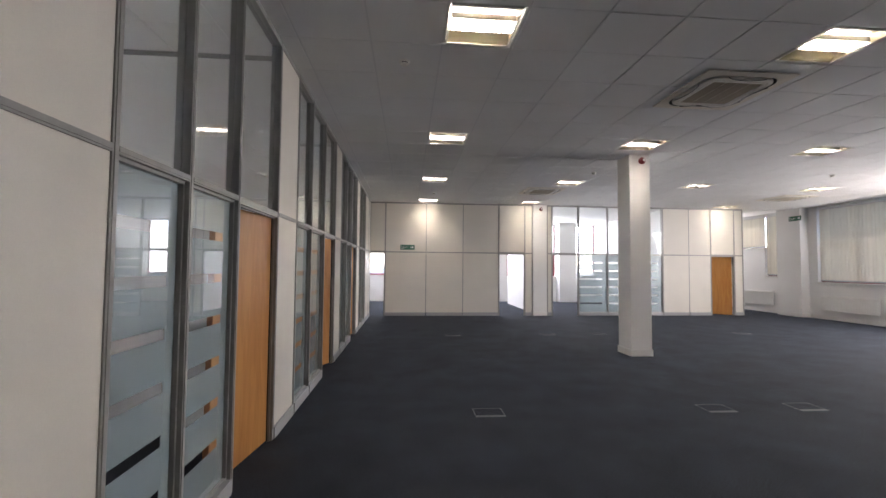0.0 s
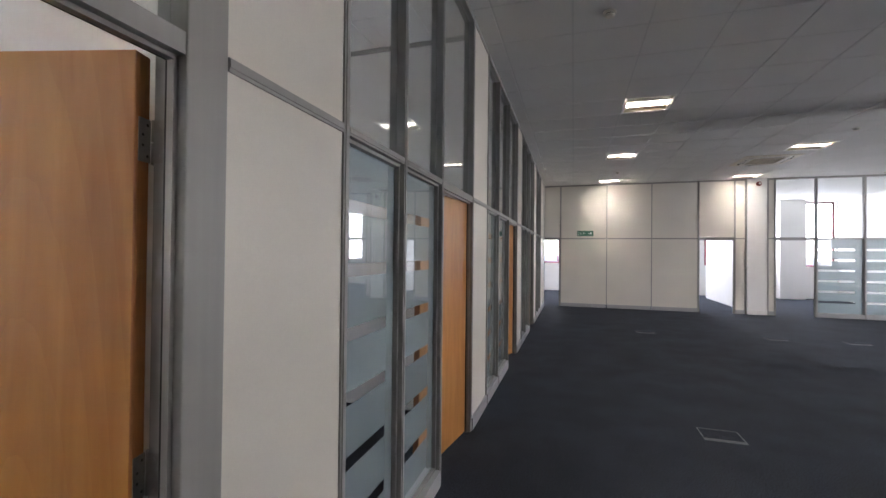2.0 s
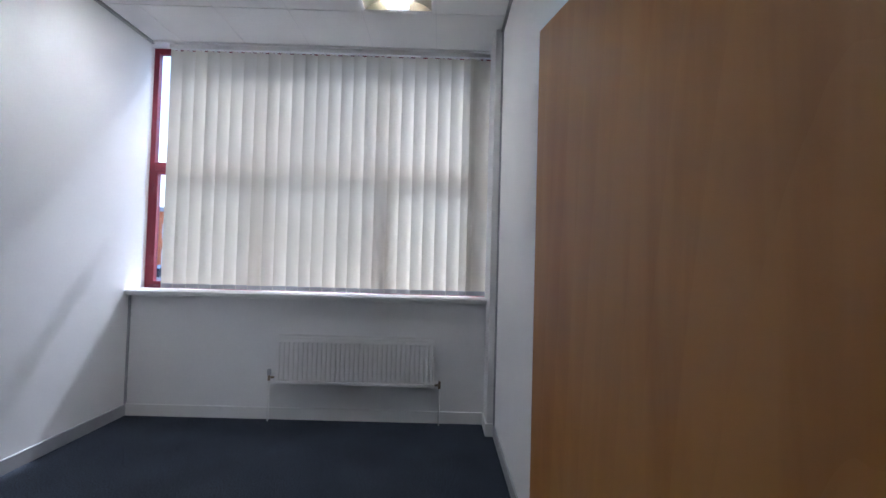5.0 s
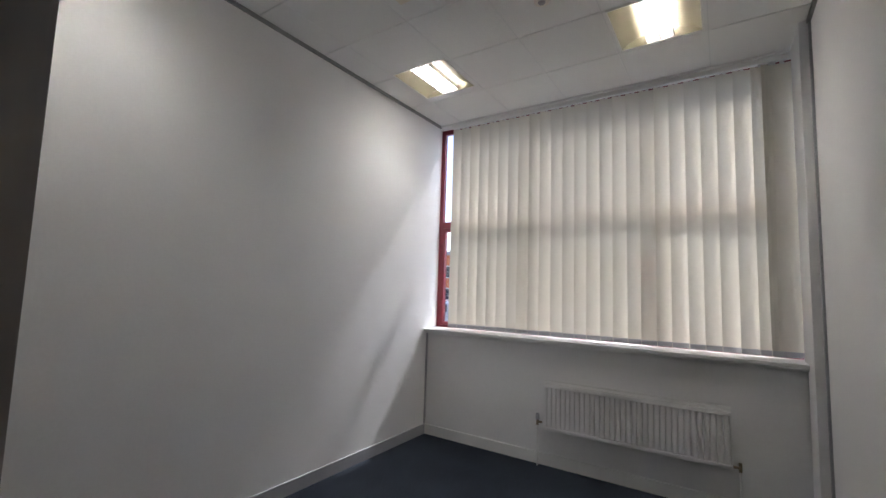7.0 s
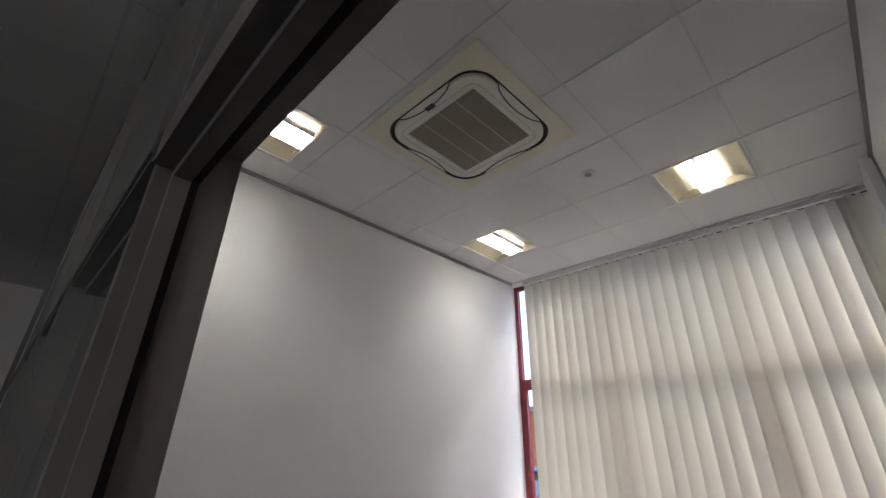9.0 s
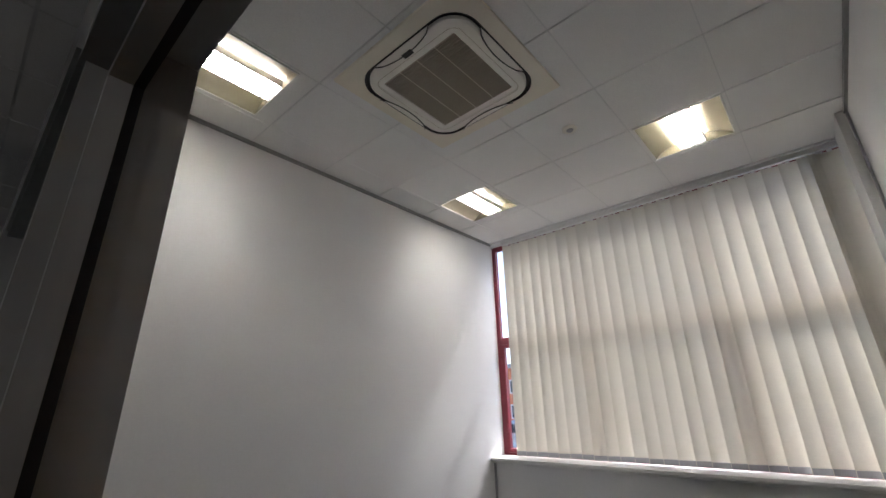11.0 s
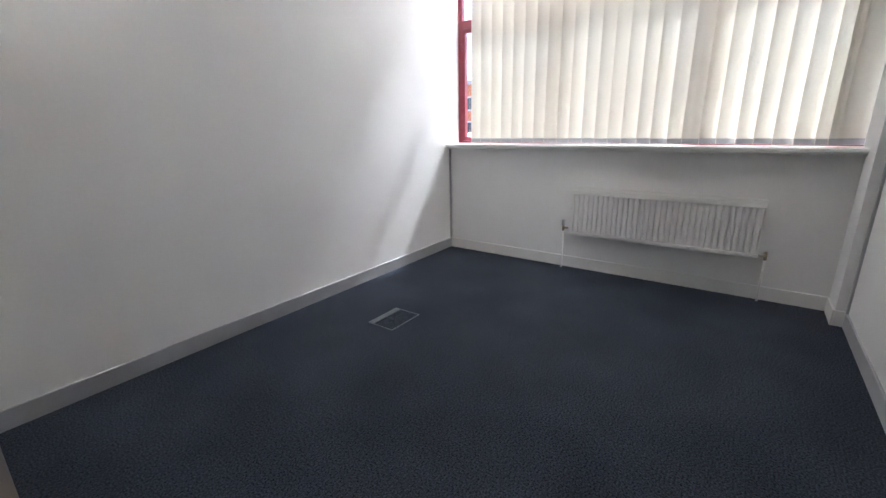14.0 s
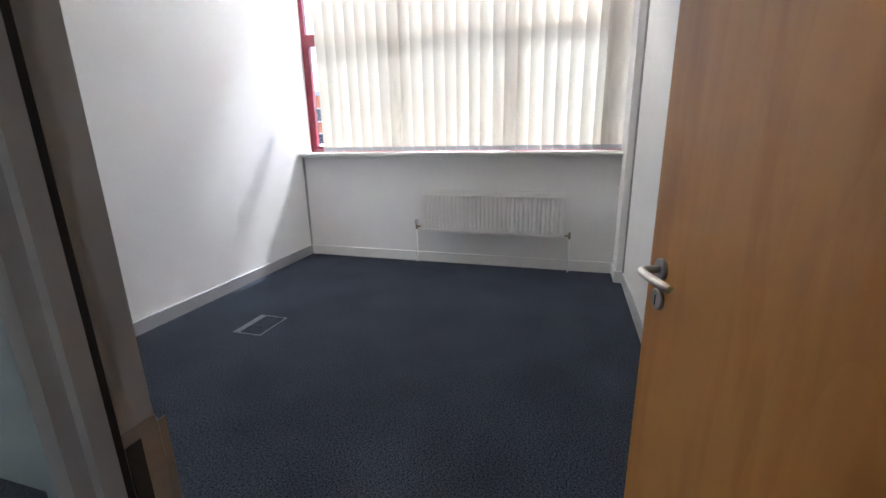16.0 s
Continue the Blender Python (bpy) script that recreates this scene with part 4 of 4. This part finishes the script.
# ---- radiators: local x along, y towards the wall, z up; front face at y = 0 ----
def radiator(width, height, at, label, ribs, back=0.099):
    r = thing("radiator", label, "radiator", "radiators", at=at)
    bm = bmesh.new()
    z0, z1 = 0.035, height - 0.062
    low, high = [], []
    for k in range(ribs):
        for u, y in ((0.0, 0.002), (0.15, 0.0), (0.50, 0.0), (0.65, 0.002), (0.74, 0.013), (0.91, 0.013)):
            low.append(bm.verts.new((width * (k + u) / ribs, y, z0)))
            high.append(bm.verts.new((width * (k + u) / ribs, y, z1)))
    for k in range(len(low) - 1):
        bm.faces.new((low[k], low[k + 1], high[k + 1], high[k]))
    box(bm, 0, width, 0.0145, 0.0175, 0.01, height - 0.03)
    part("front_panel", bm, RADIATOR, r, "ribbed white panel")
    part("seam", boxed((0, width, -0.004, 0.012, 0.0, 0.034), (0, width, -0.003, 0.012, z1 + 0.001, height - 0.024), bevel=0.004), RADIATOR, r)
    part("top_grille", boxed((-0.002, width + 0.002, 0.0, 0.014, height - 0.022, height), (-0.002, width + 0.002, 0.052, 0.064, height - 0.022, height), *[(width * k / 60, width * k / 60 + 0.006, 0.014, 0.052, height - 0.008, height - 0.002) for k in range(60)]), RADIATOR, r)
    for x in (0.0, width - 0.004):
        part("side_cover", boxed((x - 0.002, x + 0.006, 0.012, 0.062, 0.02, height - 0.023), bevel=0.002), RADIATOR, r)
    part("fin", boxed(*[(0.03 + k * (width - 0.06) / 40, 0.034 + k * (width - 0.06) / 40, 0.018, 0.060, 0.04, height - 0.04) for k in range(41)]), RADIATOR, r)
    part("bracket", boxed((0.2, 0.23, 0.06, back, 0.1, height - 0.1), (width - 0.23, width - 0.2, 0.06, back, 0.1, height - 0.1)), RADIATOR, r)
    return r


def valve(x, z, drop, at, label, tall):
    v = thing("radiator_valve", label, "radiator valve", "radiator valves", at=at)
    bm = bmesh.new()
    tube(bm, [(x, 0.03, z - 0.03), (x, 0.03, z + 0.02)], 0.012, 10)
    tube(bm, [(x, 0.03, z), (x + (0.045 if tall else -0.045), 0.03, z)], 0.010, 10)
    part("body", bm, BRASS, v, "tarnished metal valve body")
    if tall:
        part("head", disc(bmesh.new(), (x, 0.03, z + 0.02), (0, 0, 1), [(0, 0.016), (0.006, 0.019), (0.05, 0.018), (0.056, 0.012)], 14), WEIGHT, v, "grey thermostat head")
    else:
        part("cap", disc(bmesh.new(), (x, 0.03, z + 0.02), (0, 0, 1), [(0, 0.012), (0.015, 0.011), (0.018, 0.006)], 12), BRASS, v)
    bm = bmesh.new()
    tube(bm, [(x, 0.03, 0.002), (x, 0.03, z - 0.03)], 0.0075, 10)
    part("pipe", bm, WHITE_GLOSS, v, "white painted pipe into the floor")


RAD_AT = (LINING + 0.09, -0.662)
radiator(1.472, 0.450, pose(*RAD_AT, 0.352, 0, 0, 90), "white ribbed panel radiator under the office window", 34, 0.089)
valve(-0.070, 0.405, 0, pose(*RAD_AT, 0, 0, 0, 90), "thermostatic radiator valve on a white pipe", True)
valve(1.522, 0.370, 0, pose(*RAD_AT, 0, 0, 0, 90), "lockshield radiator valve on a white pipe", False)
radiator(1.7, 0.50, pose(EAST - 0.10, 12.80, 0.27, 0, 0, -90), "white panel radiator under the hall window", 40)
radiator(1.5, 0.55, pose(EAST - 0.10, 16.1, 0.25, 0, 0, -90), "white panel radiator below a high window", 36)
radiator(1.2, 0.50, pose(6.4, NORTH - 0.10, 0.25), "white panel radiator in the meeting room", 30)
structure("baseboard_east", boxed((EAST - 0.015, EAST, SOUTH, 13.25, 0, 0.11), (EAST - 0.315, EAST - 0.30, 13.235, 14.165, 0, 0.11), (EAST - 0.30, EAST - 0.015, 13.235, 13.25, 0, 0.11), (EAST - 0.015, EAST, 14.15, NORTH, 0, 0.11)), WHITE_GLOSS, "white painted skirting", "skirting")
structure("baseboard_outer_north", boxed((-0.8, 12.57, NORTH - 0.015, NORTH, 0, 0.11)), WHITE_GLOSS, "white painted skirting", "skirting")
structure("wall_pier_meeting", boxed((8.15, 8.95, NORTH - 0.45, NORTH - 0.016, 0, CEIL)), WALL, "white boxed pier between the windows", "pier")


# ---- floor boxes ----
def floor_box(x, y, turn, w=0.30, d=0.25):
    f = thing("floor_box", "worn carpet-lidded floor power box", "floor box", "floor boxes", at=pose(x, y, 0, 0, 0, turn))
    t = 0.008
    part("rim", boxed((-w / 2, w / 2, -d / 2, -d / 2 + t, 0, 0.004), (-w / 2, w / 2, d / 2 - t, d / 2, 0, 0.004), (-w / 2, -w / 2 + t, -d / 2 + t, d / 2 - t, 0, 0.004), (w / 2 - t, w / 2, -d / 2 + t, d / 2 - t, 0, 0.004)), FLOORBOX, f, "scuffed grey rim")
    part("lid", boxed((-w / 2 + t + 0.002, w / 2 - t - 0.002, -d / 2 + 0.055, d / 2 - t - 0.002, 0, 0.003)), CARPET, f, "carpet lid")
    part("cable_flap", boxed((-w / 2 + t, w / 2 - t, -d / 2 + t, -d / 2 + 0.050, 0, 0.0045), bevel=0.001), FLOORBOX, f, "grey cable outlet flap")
    return f


fb = floor_box(-2.215, -1.34, 0, 0.31, 0.235)
for x, y in ((2.08, 4.75), (4.67, 4.74), (5.74, 4.73), (4.5, 10.0), (5.76, 10.05), (2.25, 9.95), (9.4, 10.0)):
    floor_box(x, y, 0, 0.32, 0.27)


# ---- outside ----
structure("ground", boxed((-900, -4.56, -900, 900, -0.45, -0.40), (-4.56, 900, NORTH + 0.33, 900, -0.45, -0.40), (-4.56, 900, -900, SOUTH - 0.31, -0.45, -0.40), (EAST + 0.33, 900, SOUTH - 0.31, NORTH + 0.33, -0.45, -0.40)), TARMAC, "grey tarmac car park", "ground")
house = thing("building", "orange brick industrial building across the car park", "building", at=pose(-34, -16, -0.40))
part("wall", boxed((-8, 0, -14, 14, 0, 5.2)), BRICK, house, "orange cladding wall")
part("roof", boxed((-8.3, 0.3, -14.3, 14.3, 5.2, 5.55)), GREY_TRIM, house, "grey flat roof edge")
for k in range(7):
    for z in (0.9, 3.0):
        y = -12.3 + k * 3.9
        w = part("window", boxed((0.001, 0.06, y - 0.9, y + 0.9, z, z + 1.2)), WHITE_GLOSS, house, "white framed window")
        part("glazing", boxed((0.061, 0.07, y - 0.8, y + 0.8, z + 0.1, z + 1.1)), DARK_GLASS, w)


def car(x, y, turn):
    c = thing("car", "silver hatchback parked outside", "car", "parked cars", at=pose(x, y, -0.40, 0, 0, turn))
    prof = [(-2.0, 0.3), (-2.05, 0.75), (-1.75, 0.95), (-1.25, 1.40), (0.35, 1.45), (1.05, 0.98), (1.9, 0.80), (2.02, 0.55), (1.98, 0.3)]
    bm = bmesh.new()
    a = [bm.verts.new((px, -0.82 + 0.12 * (pz > 1.2), pz)) for px, pz in prof]
    b = [bm.verts.new((px, 0.82 - 0.12 * (pz > 1.2), pz)) for px, pz in prof]
    bm.faces.new(a)
    bm.faces.new(b[::-1])
    for k in range(len(prof)):
        j = (k + 1) % len(prof)
        bm.faces.new((a[k], b[k], b[j], a[j]))
    bmesh.ops.bevel(bm, geom=list(bm.edges), offset=0.05, segments=2, affect="EDGES")
    part("body", bm, CAR_PAINT, c)
    part("side_window", boxed((-1.2, 0.5, -0.83, -0.79, 0.98, 1.32), (-1.2, 0.5, 0.79, 0.83, 0.98, 1.32)), DARK_GLASS, c, "dark side glass")
    for wx in (-1.25, 1.25):
        for wy in (-0.74, 0.74):
            w = part("wheel", disc(bmesh.new(), (wx, wy - 0.1, 0.31), (0, 1, 0), [(0, 0.28), (0.02, 0.31), (0.18, 0.31), (0.2, 0.28)]), RUBBER, c, "black tyre")
            part("rim", disc(bmesh.new(), (wx, wy - 0.105, 0.31), (0, 1, 0), [(0, 0.19), (0.21, 0.19)]), STEEL, w)


car(-17, -7.5, 80)
car(-17.3, -10.2, 84)
